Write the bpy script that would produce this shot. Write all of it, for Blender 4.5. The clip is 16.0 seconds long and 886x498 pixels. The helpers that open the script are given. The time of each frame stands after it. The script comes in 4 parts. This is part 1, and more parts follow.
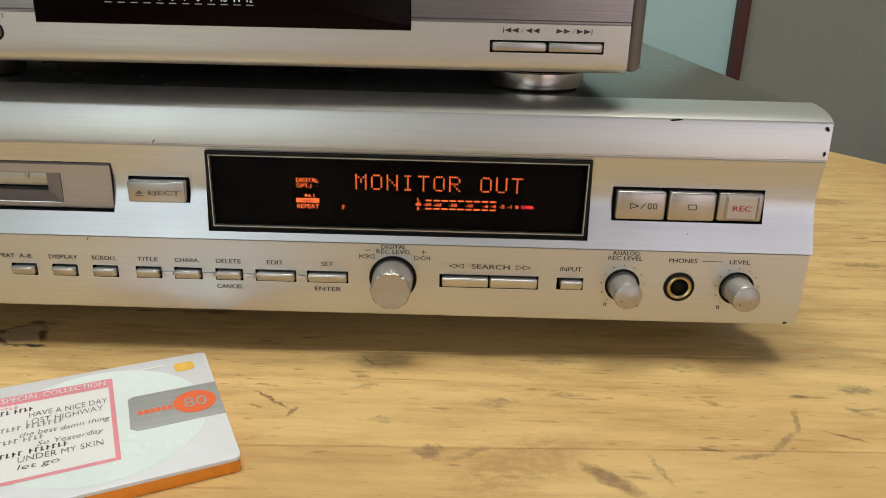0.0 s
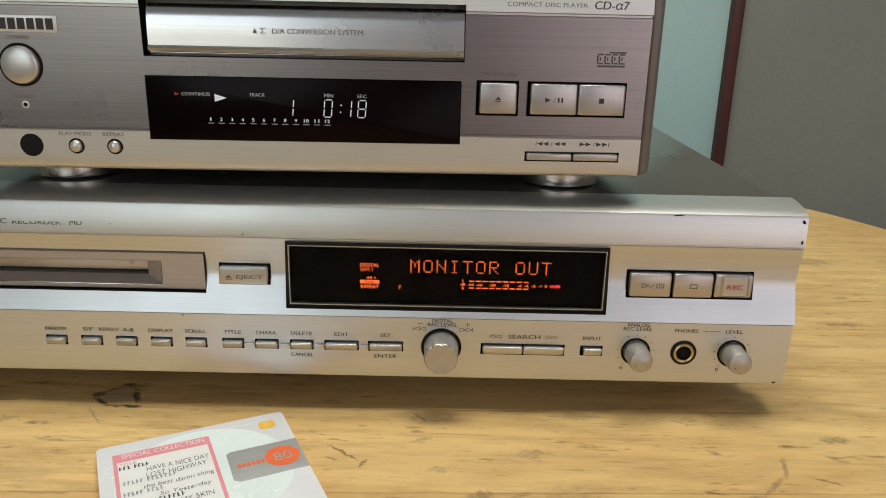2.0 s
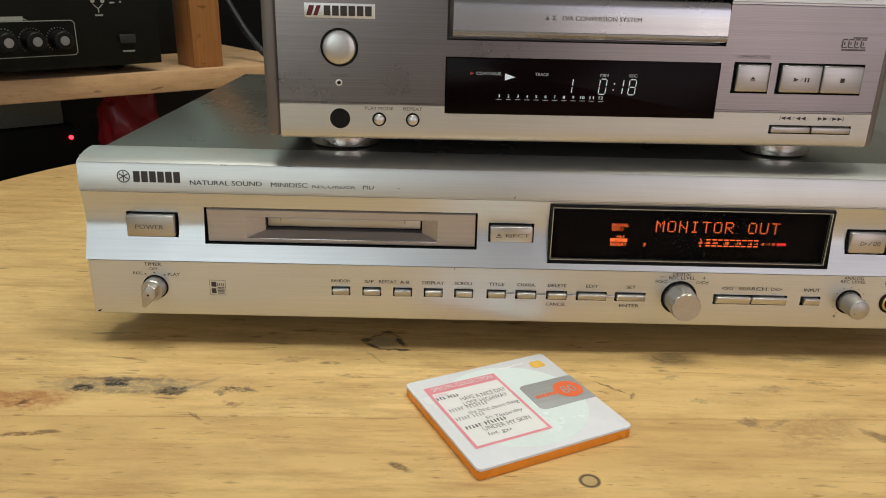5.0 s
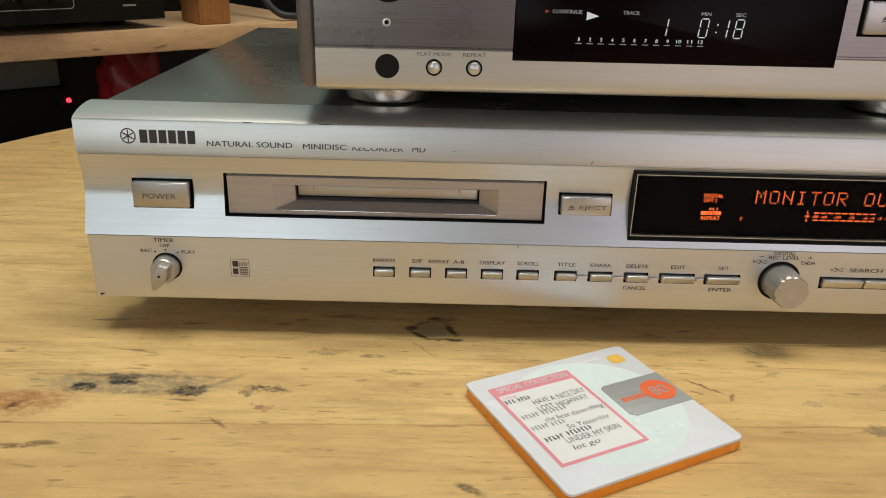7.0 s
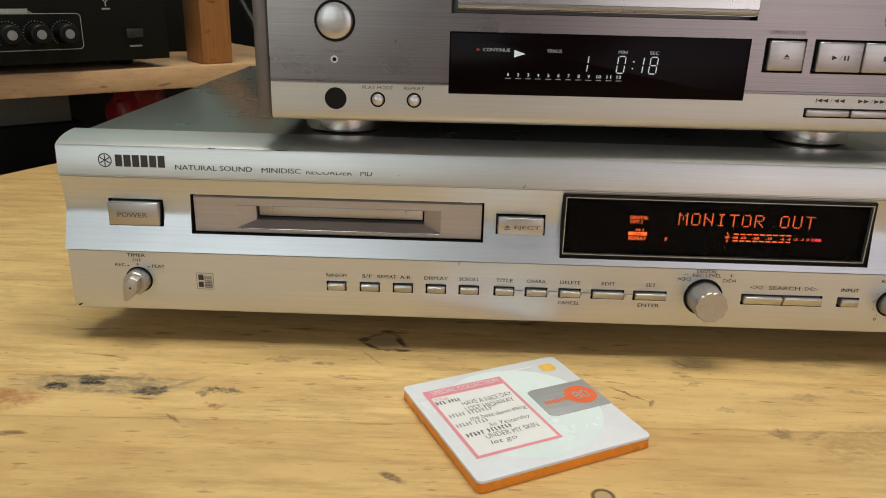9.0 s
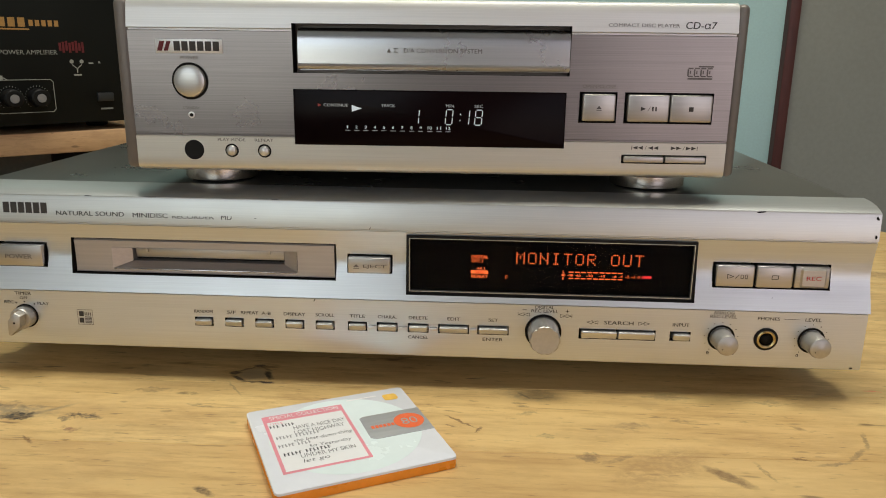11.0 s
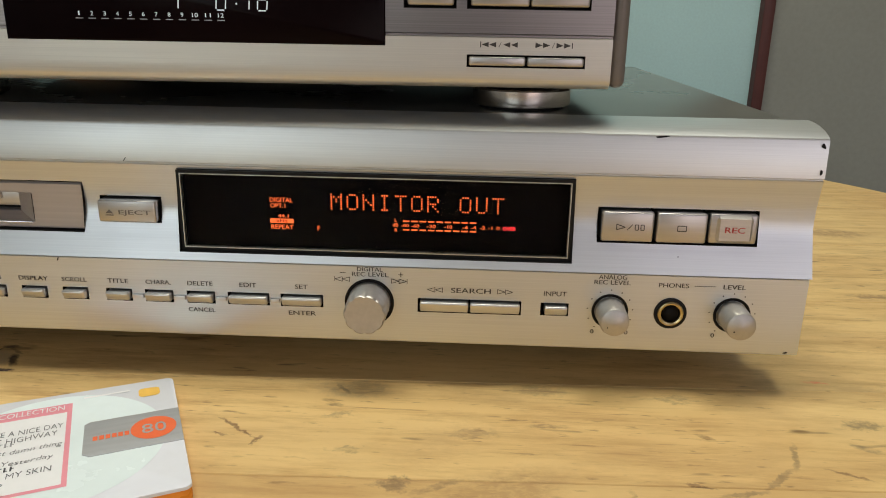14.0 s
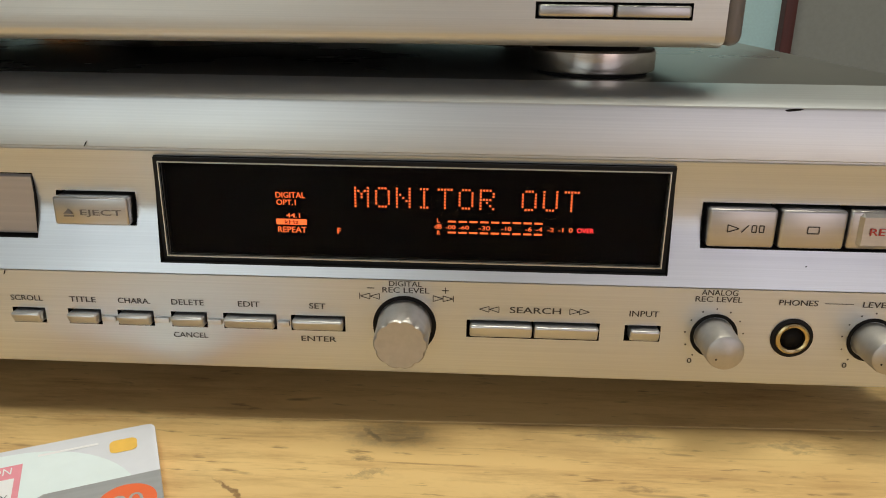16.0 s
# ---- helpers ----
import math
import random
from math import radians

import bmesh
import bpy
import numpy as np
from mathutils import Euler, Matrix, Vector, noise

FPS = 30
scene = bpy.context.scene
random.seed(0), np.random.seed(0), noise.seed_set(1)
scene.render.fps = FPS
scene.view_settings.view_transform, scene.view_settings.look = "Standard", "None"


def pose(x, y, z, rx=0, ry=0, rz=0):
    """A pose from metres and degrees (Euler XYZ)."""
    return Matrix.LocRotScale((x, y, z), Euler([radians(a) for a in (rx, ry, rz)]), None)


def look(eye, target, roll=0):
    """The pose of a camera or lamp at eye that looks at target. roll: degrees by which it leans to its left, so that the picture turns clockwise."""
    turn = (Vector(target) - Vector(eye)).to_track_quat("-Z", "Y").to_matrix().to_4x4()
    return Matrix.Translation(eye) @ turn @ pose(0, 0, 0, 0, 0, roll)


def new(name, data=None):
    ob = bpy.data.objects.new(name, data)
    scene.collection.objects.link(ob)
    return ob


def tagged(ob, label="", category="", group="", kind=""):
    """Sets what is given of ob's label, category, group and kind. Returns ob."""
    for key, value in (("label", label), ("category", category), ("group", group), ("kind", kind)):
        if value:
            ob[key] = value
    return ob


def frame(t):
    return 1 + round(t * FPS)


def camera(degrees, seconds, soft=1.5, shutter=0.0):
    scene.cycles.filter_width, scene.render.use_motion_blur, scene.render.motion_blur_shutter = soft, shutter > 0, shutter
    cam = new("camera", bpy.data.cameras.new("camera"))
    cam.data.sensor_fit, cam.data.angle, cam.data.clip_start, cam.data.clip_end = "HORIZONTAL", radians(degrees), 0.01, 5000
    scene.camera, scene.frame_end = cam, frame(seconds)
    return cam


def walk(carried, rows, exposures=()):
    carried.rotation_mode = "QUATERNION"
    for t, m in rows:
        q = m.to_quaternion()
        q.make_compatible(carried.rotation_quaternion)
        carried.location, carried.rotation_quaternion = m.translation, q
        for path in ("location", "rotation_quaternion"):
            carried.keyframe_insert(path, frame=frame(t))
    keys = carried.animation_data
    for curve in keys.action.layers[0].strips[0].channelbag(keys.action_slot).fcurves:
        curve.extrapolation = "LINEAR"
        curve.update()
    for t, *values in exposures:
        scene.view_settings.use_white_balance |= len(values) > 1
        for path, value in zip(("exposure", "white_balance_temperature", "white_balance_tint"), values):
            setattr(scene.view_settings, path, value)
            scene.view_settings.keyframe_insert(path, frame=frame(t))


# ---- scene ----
cam = camera(61.00, 16.0, 1.0)
PATH = [
    (0, (0.08782, -0.25408, 0.13720), (0.07775, 1.61885, -0.56425), 1.43),
    (0.5, (0.08679, -0.25600, 0.13758), (0.08806, 1.62289, -0.54780), 1.43),
    (1, (0.08505, -0.26118, 0.14260), (0.08122, 1.62085, -0.53414), 1.17),
    (1.5, (0.07579, -0.27692, 0.15422), (0.08274, 1.61792, -0.48573), 1.17),
    (2, (0.06709, -0.29591, 0.16973), (0.07449, 1.60783, -0.44324), 1.29),
    (2.5, (0.05452, -0.31443, 0.18472), (0.06104, 1.59234, -0.41874), 1.31),
    (3, (0.03666, -0.33580, 0.18738), (0.05758, 1.57811, -0.39269), 1.14),
    (3.5, (0.01647, -0.35133, 0.19421), (0.04303, 1.55942, -0.39598), 0.71),
    (4, (-0.01011, -0.35470, 0.18853), (0.02062, 1.54556, -0.43444), 0.27),
    (4.5, (-0.03052, -0.35107, 0.18367), (-0.00248, 1.53573, -0.47905), 0.74),
    (5, (-0.05184, -0.33787, 0.17607), (-0.02895, 1.54070, -0.50983), 1.51),
    (5.2, (-0.05667, -0.33082, 0.17958), (-0.03977, 1.53165, -0.54908), 1.52),
    (7.5, (-0.07670, -0.28391, 0.15524), (-0.05442, 1.56643, -0.60355), 1.66),
    (8, (-0.07172, -0.29102, 0.15538), (-0.05514, 1.56744, -0.58343), 1.82),
    (10.3, (0.00537, -0.33722, 0.16649), (-0.09086, 1.58034, -0.39360), 0.82),
    (10.5, (0.01353, -0.33841, 0.16443), (-0.08684, 1.58316, -0.38100), 0.84),
    (11, (0.03801, -0.34036, 0.16078), (-0.06467, 1.58915, -0.35540), 0.70),
    (11.5, (0.05543, -0.33722, 0.15983), (-0.03652, 1.58814, -0.37357), 1.05),
    (12, (0.07582, -0.31586, 0.15330), (-0.00783, 1.59923, -0.41718), 1.40),
    (12.5, (0.09527, -0.29312, 0.13970), (0.02451, 1.62414, -0.42519), 1.55),
    (13, (0.10330, -0.26983, 0.13005), (0.02609, 1.64450, -0.44386), 1.46),
    (13.5, (0.10520, -0.25504, 0.12853), (0.03098, 1.65507, -0.45967), 1.19),
    (14, (0.10457, -0.24545, 0.12734), (0.02227, 1.66167, -0.46944), 1.01),
    (14.5, (0.09536, -0.23115, 0.12679), (0.00361, 1.66952, -0.48885), 0.94),
    (15, (0.08608, -0.21223, 0.12442), (-0.00372, 1.68055, -0.51535), 0.77),
    (15.5, (0.08397, -0.19712, 0.12098), (-0.00000, 1.69250, -0.52887), 0.73),
    (16, (0.08649, -0.18783, 0.11798), (0.00831, 1.69941, -0.53944), 0.70),
]
walk(cam, [(t, look(eye, target, roll)) for t, eye, target, roll in PATH])
TUBE, WINDOW, PINK_FILL = 21.0, 5.0, 7.0

# ---- world, light and exposure ----
world = bpy.data.worlds.new("world")
scene.world = world
world.use_nodes = True
wn = world.node_tree.nodes
sky = wn.new("ShaderNodeTexSky")
sky.sky_type, sky.sun_disc = "NISHITA", False
sky.sun_elevation, sky.sun_rotation = radians(40), radians(200)
world.node_tree.links.new(sky.outputs[0], wn["Background"].inputs[0])
wn["Background"].inputs[1].default_value = 0.1


def area_lamp(name, m, sx, sy, watts, colour):
    lamp = bpy.data.lights.new(name, "AREA")
    lamp.shape, lamp.size, lamp.size_y, lamp.energy, lamp.color = "RECTANGLE", sx, sy, watts, colour
    ob = new(name, lamp)
    ob.matrix_world = m
    return ob


# a fluorescent tube under the ceiling over the table, and the daylight of the window behind the camera
area_lamp("ceiling_tube_light", pose(0.05, 0.03, 1.55), 1.2, 0.30, TUBE, (1.0, 0.97, 0.84))
area_lamp("window_light", look((-0.82, -2.17, 0.70), (-0.82, 0, 0.70)), 1.1, 1.2, WINDOW, (0.80, 0.93, 0.97))
# an added pinkish lamp for the unseen source reflected at the right
area_lamp("curtained_window_light", look((1.25, -2.17, 0.475), (1.25, 0, 0.475)), 1.3, 1.65, PINK_FILL, (1.0, 0.83, 0.89))

# ---- materials ----


def shader(name):
    mat = bpy.data.materials.new(name)
    mat.use_nodes = True
    nt = mat.node_tree
    return mat, nt, nt.nodes, nt.nodes["Principled BSDF"]


def coords(nt, scale):
    tc, mp = nt.nodes.new("ShaderNodeTexCoord"), nt.nodes.new("ShaderNodeMapping")
    mp.inputs["Scale"].default_value = scale
    nt.links.new(tc.outputs["Object"], mp.inputs[0])
    return mp.outputs[0]


def noise_of(nt, vec, scale, detail=4.0, rough=0.55):
    n = nt.nodes.new("ShaderNodeTexNoise")
    n.inputs["Scale"].default_value, n.inputs["Detail"].default_value, n.inputs["Roughness"].default_value = scale, detail, rough
    nt.links.new(vec, n.inputs["Vector"])
    return n.outputs["Fac"]


def span(nt, value, a, b, c, d):
    m = nt.nodes.new("ShaderNodeMapRange")
    for n, v in zip(range(1, 5), (a, b, c, d)):
        m.inputs[n].default_value = v
    nt.links.new(value, m.inputs[0])
    return m.outputs[0]


def mixed(nt, fac, a, b, how="MIX"):
    m = nt.nodes.new("ShaderNodeMix")
    m.data_type, m.blend_type = "RGBA", how
    for socket, v in ((m.inputs[0], fac), (m.inputs[6], a), (m.inputs[7], b)):
        if isinstance(v, (int, float)):
            socket.default_value = v
        elif isinstance(v, tuple):
            socket.default_value = (*v, 1)
        else:
            nt.links.new(v, socket)
    return m.outputs[2]


def bumped(nt, bsdf, height, strength, distance):
    b = nt.nodes.new("ShaderNodeBump")
    b.inputs["Strength"].default_value, b.inputs["Distance"].default_value = strength, distance
    nt.links.new(height, b.inputs["Height"])
    nt.links.new(b.outputs[0], bsdf.inputs["Normal"])


def surface(name, colour, rough=0.5, metal=0.0, vary=0.12, grain=(300, 300, 300), blotch=12.0, bump=0.0, dist=0.0002, spread=0.08, dark=None, gloss=0.5):
    """A plain surface with blotches and grain in colour, roughness and relief."""
    mat, nt, nodes, b = shader(name)
    fine = noise_of(nt, coords(nt, grain), 1.0, 3.0)
    wide = noise_of(nt, coords(nt, (blotch, blotch, blotch)), 1.0, 5.0)
    dark = dark or tuple(c * (1 - 2 * vary) for c in colour)
    light = tuple(min(1.0, c * (1 + vary)) for c in colour)
    base = mixed(nt, span(nt, wide, 0.3, 0.7, 0, 1), dark, light)
    base = mixed(nt, 0.35, base, mixed(nt, span(nt, fine, 0.3, 0.7, 0, 1), dark, light))
    nt.links.new(base, b.inputs["Base Color"])
    nt.links.new(span(nt, wide, 0.3, 0.7, max(0.02, rough - spread), rough + spread), b.inputs["Roughness"])
    b.inputs["Metallic"].default_value = metal
    b.inputs["Specular IOR Level"].default_value = gloss
    if bump:
        bumped(nt, b, fine, bump, dist)
    return mat


def brushed(name, colour, rough, along=(14, 2500, 2500), vary=0.05, bump=0.12, metal=1.0):
    """Brushed or satin metal: fine lines along x, and faint stains."""
    mat, nt, nodes, b = shader(name)
    lines = noise_of(nt, coords(nt, along), 1.0, 2.0)
    wide = noise_of(nt, coords(nt, (9, 9, 9)), 1.0, 6.0, 0.6)
    base = mixed(nt, span(nt, lines, 0.3, 0.7, 0, 1), tuple(c * (1 - vary) for c in colour), tuple(min(1, c * (1 + vary)) for c in colour))
    base = mixed(nt, span(nt, wide, 0.35, 0.75, 0, 0.22), base, tuple(c * 0.75 for c in colour))
    nt.links.new(base, b.inputs["Base Color"])
    nt.links.new(span(nt, wide, 0.3, 0.7, rough - 0.04, rough + 0.06), b.inputs["Roughness"])
    b.inputs["Metallic"].default_value = metal
    bumped(nt, b, lines, bump, 0.00004)
    return mat


def glowing(name, colour, strength):
    mat, nt, nodes, b = shader(name)
    b.inputs["Base Color"].default_value = (*[c * 0.3 for c in colour], 1)
    b.inputs["Emission Color"].default_value = (*colour, 1)
    b.inputs["Emission Strength"].default_value = strength
    return mat


def clear(name, tint, rough=0.02, ior=1.1):
    mat, nt, nodes, b = shader(name)
    b.inputs["Base Color"].default_value = (*tint, 1)
    b.inputs["Transmission Weight"].default_value, b.inputs["Roughness"].default_value, b.inputs["IOR"].default_value = 1.0, rough, ior
    return mat


def timber(name, light, dark, rough=0.45, marks=(), grain=(2.2, 38, 38), random_shift=True, tint=0.0):
    """Wood with its grain along x; marks: (x, y, length, width, turn, colour, strength, raggedness) on the top."""
    mat, nt, nodes, b = shader(name)
    tc = nodes.new("ShaderNodeTexCoord")
    place = tc.outputs["Object"]
    info = nodes.new("ShaderNodeObjectInfo")
    shifted = place
    if random_shift:
        comb = nodes.new("ShaderNodeCombineXYZ")
        mul = nodes.new("ShaderNodeMath")
        mul.operation = "MULTIPLY"
        mul.inputs[1].default_value = 7.0
        nt.links.new(info.outputs["Random"], mul.inputs[0])
        nt.links.new(mul.outputs[0], comb.inputs[0])
        nt.links.new(mul.outputs[0], comb.inputs[2])
        add = nodes.new("ShaderNodeVectorMath")
        nt.links.new(place, add.inputs[0])
        nt.links.new(comb.outputs[0], add.inputs[1])
        shifted = add.outputs[0]

    def mapped(scale):
        mp = nodes.new("ShaderNodeMapping")
        mp.inputs["Scale"].default_value = scale
        nt.links.new(shifted, mp.inputs[0])
        return mp.outputs[0]

    rings = nodes.new("ShaderNodeTexWave")
    rings.bands_direction = "Y"
    rings.inputs["Scale"].default_value, rings.inputs["Distortion"].default_value = 1.0, 9.0
    rings.inputs["Detail"].default_value, rings.inputs["Detail Scale"].default_value = 3.0, 0.7
    nt.links.new(mapped((grain[0], grain[1] * 0.35, grain[2] * 0.35)), rings.inputs["Vector"])
    streak = noise_of(nt, mapped((grain[0] * 9, grain[1] * 4, grain[2] * 4)), 1.0, 8.0, 0.72)
    blot = noise_of(nt, mapped((grain[0] * 10, grain[1] * 1.2, grain[2] * 1.2)), 1.0, 7.0, 0.68)
    pores = noise_of(nt, mapped((grain[0] * 45, grain[1] * 12, grain[2] * 12)), 1.0, 3.0)
    wide = noise_of(nt, mapped((5, 9, 9)), 1.0, 5.0, 0.6)
    mid = tuple((a + c) / 2 for a, c in zip(light, dark))
    base = mixed(nt, span(nt, rings.outputs["Fac"], 0.2, 0.95, 0.0, 0.3), light, mid)
    base = mixed(nt, span(nt, streak, 0.46, 0.71, 0, 0.82), base, dark)
    base = mixed(nt, span(nt, blot, 0.48, 0.70, 0, 0.7), base, tuple(c * f for c, f in zip(mid, (0.8, 0.8, 0.85))))
    base = mixed(nt, span(nt, wide, 0.42, 0.72, 0, 0.55), base, tuple(c * f for c, f in zip(mid, (0.95, 0.85, 0.72))))
    base = mixed(nt, span(nt, pores, 0.63, 0.74, 0, 0.75), base, tuple(c * 0.55 for c in dark))
    fleck = noise_of(nt, mapped((grain[0] * 11, grain[1] * 13, grain[2] * 13)), 1.0, 5.0, 0.65)
    patch = noise_of(nt, mapped((grain[0] * 4, grain[1] * 0.5, grain[2] * 0.5)), 1.0, 4.0, 0.6)
    pale = nodes.new("ShaderNodeMath")
    pale.operation = "MULTIPLY"
    nt.links.new(span(nt, fleck, 0.58, 0.72, 0, 0.75), pale.inputs[0])
    nt.links.new(span(nt, patch, 0.44, 0.60, 0.1, 1.0), pale.inputs[1])
    base = mixed(nt, span(nt, patch, 0.30, 0.50, 0.45, 0.0), base, tuple(min(1.0, c * f) for c, f in zip(light, (1.06, 1.08, 1.12))))
    base = mixed(nt, pale.outputs[0], base, tuple(c * f for c, f in zip(dark, (0.62, 0.55, 0.5))))
    base = mixed(nt, span(nt, info.outputs["Random"], 0, 1, 0.0, tint), base, dark)
    nick = noise_of(nt, mapped((38, 150, 150)), 1.0, 2.0, 0.5)
    base = mixed(nt, span(nt, nick, 0.68, 0.75, 0, 0.7), base, tuple(c * 0.35 for c in dark))

    def shaken(scale, amount):
        """The place, pushed about by noise, for outlines that are not smooth."""
        tex, sub, mul, add = nodes.new("ShaderNodeTexNoise"), nodes.new("ShaderNodeVectorMath"), nodes.new("ShaderNodeVectorMath"), nodes.new("ShaderNodeVectorMath")
        tex.inputs["Scale"].default_value, tex.inputs["Detail"].default_value, tex.inputs["Roughness"].default_value = scale, 5.0, 0.7
        nt.links.new(place, tex.inputs["Vector"])
        sub.operation, sub.inputs[1].default_value = "SUBTRACT", (0.5, 0.5, 0.5)
        nt.links.new(tex.outputs["Color"], sub.inputs[0])
        mul.operation, mul.inputs[1].default_value = "MULTIPLY", (amount, amount * 0.8, 0)
        nt.links.new(sub.outputs[0], mul.inputs[0])
        nt.links.new(place, add.inputs[0])
        nt.links.new(mul.outputs[0], add.inputs[1])
        return add.outputs[0]

    rough_way, fine_way = shaken(170, 0.017), shaken(260, 0.0055)
    broken = noise_of(nt, coords(nt, (240, 420, 420)), 1.0, 5.0, 0.7)
    for x, y, length, width, turn, colour, strength, ragged in marks:
        mp = nodes.new("ShaderNodeMapping")
        mp.vector_type = "TEXTURE"
        mp.inputs["Location"].default_value = (x - 0.012, y - 0.112, 0.75)
        mp.inputs["Rotation"].default_value = (0, 0, radians(turn))
        mp.inputs["Scale"].default_value = (length / 2, width / 2, 10)
        nt.links.new(rough_way if ragged >= 0.6 and width > 0.0036 else (fine_way if ragged >= 0.15 else place), mp.inputs[0])
        ln, ml = nodes.new("ShaderNodeVectorMath"), nodes.new("ShaderNodeMath")
        ln.operation, ml.operation = "LENGTH", "MULTIPLY"
        nt.links.new(mp.outputs[0], ln.inputs[0])
        nt.links.new(span(nt, ln.outputs["Value"], 0.6 if ragged >= 0.15 else 0.85, 1.15 if ragged >= 0.15 else 1.05, strength, 0), ml.inputs[0])
        nt.links.new(span(nt, broken, 0.36, 0.56, 1 - min(0.85, ragged), 1.0), ml.inputs[1])
        base = mixed(nt, ml.outputs[0], base, colour)
    nt.links.new(base, b.inputs["Base Color"])
    nt.links.new(span(nt, streak, 0.3, 0.8, rough - 0.08, rough + 0.12), b.inputs["Roughness"])
    bumped(nt, b, streak, 0.25, 0.0004)
    return mat


M_PANEL = brushed("satin_silver_aluminium", (0.65, 0.665, 0.655), 0.33, metal=0.74)
M_SLOT = brushed("taupe_slot_metal", (0.50, 0.455, 0.425), 0.36, along=(20, 900, 900), metal=0.6)
M_UPPER = brushed("brushed_silver_aluminium", (0.64, 0.635, 0.59), 0.36, bump=0.2, metal=0.9)
M_BUTTON = brushed("silver_button_metal", (0.53, 0.51, 0.485), 0.34, along=(40, 900, 900))
M_SMALLBTN = brushed("bright_button_metal", (0.66, 0.65, 0.62), 0.34, along=(40, 900, 900), metal=0.85)
M_KNOB = brushed("satin_knob_metal", (0.50, 0.48, 0.45), 0.44, along=(500, 500, 500), bump=0.05, metal=0.85)
M_COVER = surface("grey_painted_steel", (0.25, 0.25, 0.225), 0.28, 0.8, 0.06, (1500, 1500, 1500), 8, 0.15, 0.00006, 0.04)
M_BLACK = surface("black_plastic", (0.008, 0.008, 0.008), 0.5, 0, 0.2, gloss=0.2)
# near-black puts the shade of gaps and holes into the colour; also pads and scratches
M_GAP = surface("dark_gap", (0.012, 0.011, 0.010), 0.7, 0, 0.2, gloss=0.15)
M_WINDOW = surface("black_display_backing", (0.002, 0.002, 0.0022), 0.8, 0, 0.1, gloss=0.05)
M_REDWINDOW = surface("smoked_display_backing", (0.006, 0.0022, 0.0026), 0.22, 0, 0.2, spread=0.04, gloss=0.06)
M_GLASS = clear("smoked_window_glass", (0.86, 0.84, 0.84))
M_INK = surface("dark_grey_print", (0.05, 0.045, 0.042), 0.6, 0, 0.1)
M_PALEINK = surface("worn_grey_print", (0.2, 0.18, 0.17), 0.6, 0, 0.2)
M_MIDINK = surface("grey_print", (0.10, 0.09, 0.085), 0.6, 0, 0.2)
M_FAINT = surface("faint_pen_ink", (0.42, 0.42, 0.44), 0.7, 0, 0.2)
M_REDINK = surface("red_print", (0.5, 0.05, 0.04), 0.5, 0, 0.1)
M_VFD = glowing("orange_display_light", (1.0, 0.15, 0.03), 1.5)
M_VFDRED = glowing("red_display_light", (1.0, 0.04, 0.04), 2.2)
M_WHITE = glowing("white_display_light", (0.85, 0.93, 0.95), 0.5)
M_DIMWHITE = glowing("faint_display_print", (0.7, 0.72, 0.72), 0.22)
M_REDLED = glowing("red_led_light", (1.0, 0.02, 0.03), 6.0)
M_GOLD = brushed("gold_jack_metal", (0.60, 0.46, 0.22), 0.25, along=(300, 300, 300))
M_CDBAND = brushed("champagne_band_aluminium", (0.84, 0.83, 0.80), 0.38, bump=0.06, metal=0.6)
M_CDFACE = brushed("champagne_brushed_aluminium", (0.315, 0.29, 0.287), 0.28, along=(5, 3800, 3800), vary=0.12, bump=0.3)
M_CDLOW = brushed("champagne_satin_aluminium", (0.66, 0.645, 0.585), 0.38, bump=0.06, metal=0.65)
M_TRAY = brushed("tray_front_aluminium", (0.62, 0.615, 0.61), 0.25, along=(6, 1500, 1500), bump=0.15)
M_CDSIDE = surface("grey_brown_plastic", (0.20, 0.175, 0.155), 0.38, 0.3, 0.06)
M_FOOT = brushed("foot_aluminium", (0.78, 0.72, 0.65), 0.25, along=(600, 600, 10))
M_MDWHITE = surface("white_disc_plastic", (0.77, 0.79, 0.85), 0.22, 0, 0.03, (200, 200, 200), 30)
# paler than the shell: the disc showing through, with its glare in the colour
M_MDHUB = surface("pale_cyan_disc_and_glare", (0.76, 0.86, 0.87), 0.22, 0, 0.03, (200, 200, 200), 30)
M_MDORANGE = surface("amber_disc_plastic", (0.90, 0.30, 0.025), 0.25, 0, 0.1)
M_MDPAPER = surface("white_label_paper", (0.80, 0.80, 0.81), 0.7, 0, 0.03)
M_MDPINK = surface("pink_label_print", (0.80, 0.30, 0.36), 0.6, 0, 0.06)
M_SHUTTER = brushed("disc_shutter_metal", (0.42, 0.43, 0.44), 0.5, along=(60, 600, 600), metal=0.3)
M_ORANGE = surface("orange_print", (0.86, 0.16, 0.05), 0.5, 0, 0.05)
M_AMBERDOT = surface("amber_sticker", (0.90, 0.55, 0.10), 0.5, 0, 0.1)
M_PEN = surface("pen_ink", (0.085, 0.085, 0.10), 0.7, 0, 0.2)
M_AMP = surface("black_amplifier_paint", (0.008, 0.009, 0.008), 0.6, 0, 0.2, (900, 900, 900), 10, 0.2, gloss=0.15)
M_AMPPRINT = surface("white_panel_print", (0.30, 0.31, 0.28), 0.6, 0, 0.1)
M_AMPGOLD = surface("gold_panel_print", (0.40, 0.22, 0.06), 0.5, 0, 0.2)
M_AMPRED = surface("dark_red_panel_print", (0.12, 0.01, 0.013), 0.5, 0, 0.2)
M_SILVERCONE = surface("silver_grey_cone", (0.42, 0.41, 0.39), 0.5, 0.1, 0.05)
M_SURROUND = surface("black_rubber_surround", (0.025, 0.028, 0.032), 0.5, 0, 0.2)
M_RIM = surface("silver_speaker_rim", (0.34, 0.34, 0.36), 0.4, 0.5, 0.1)
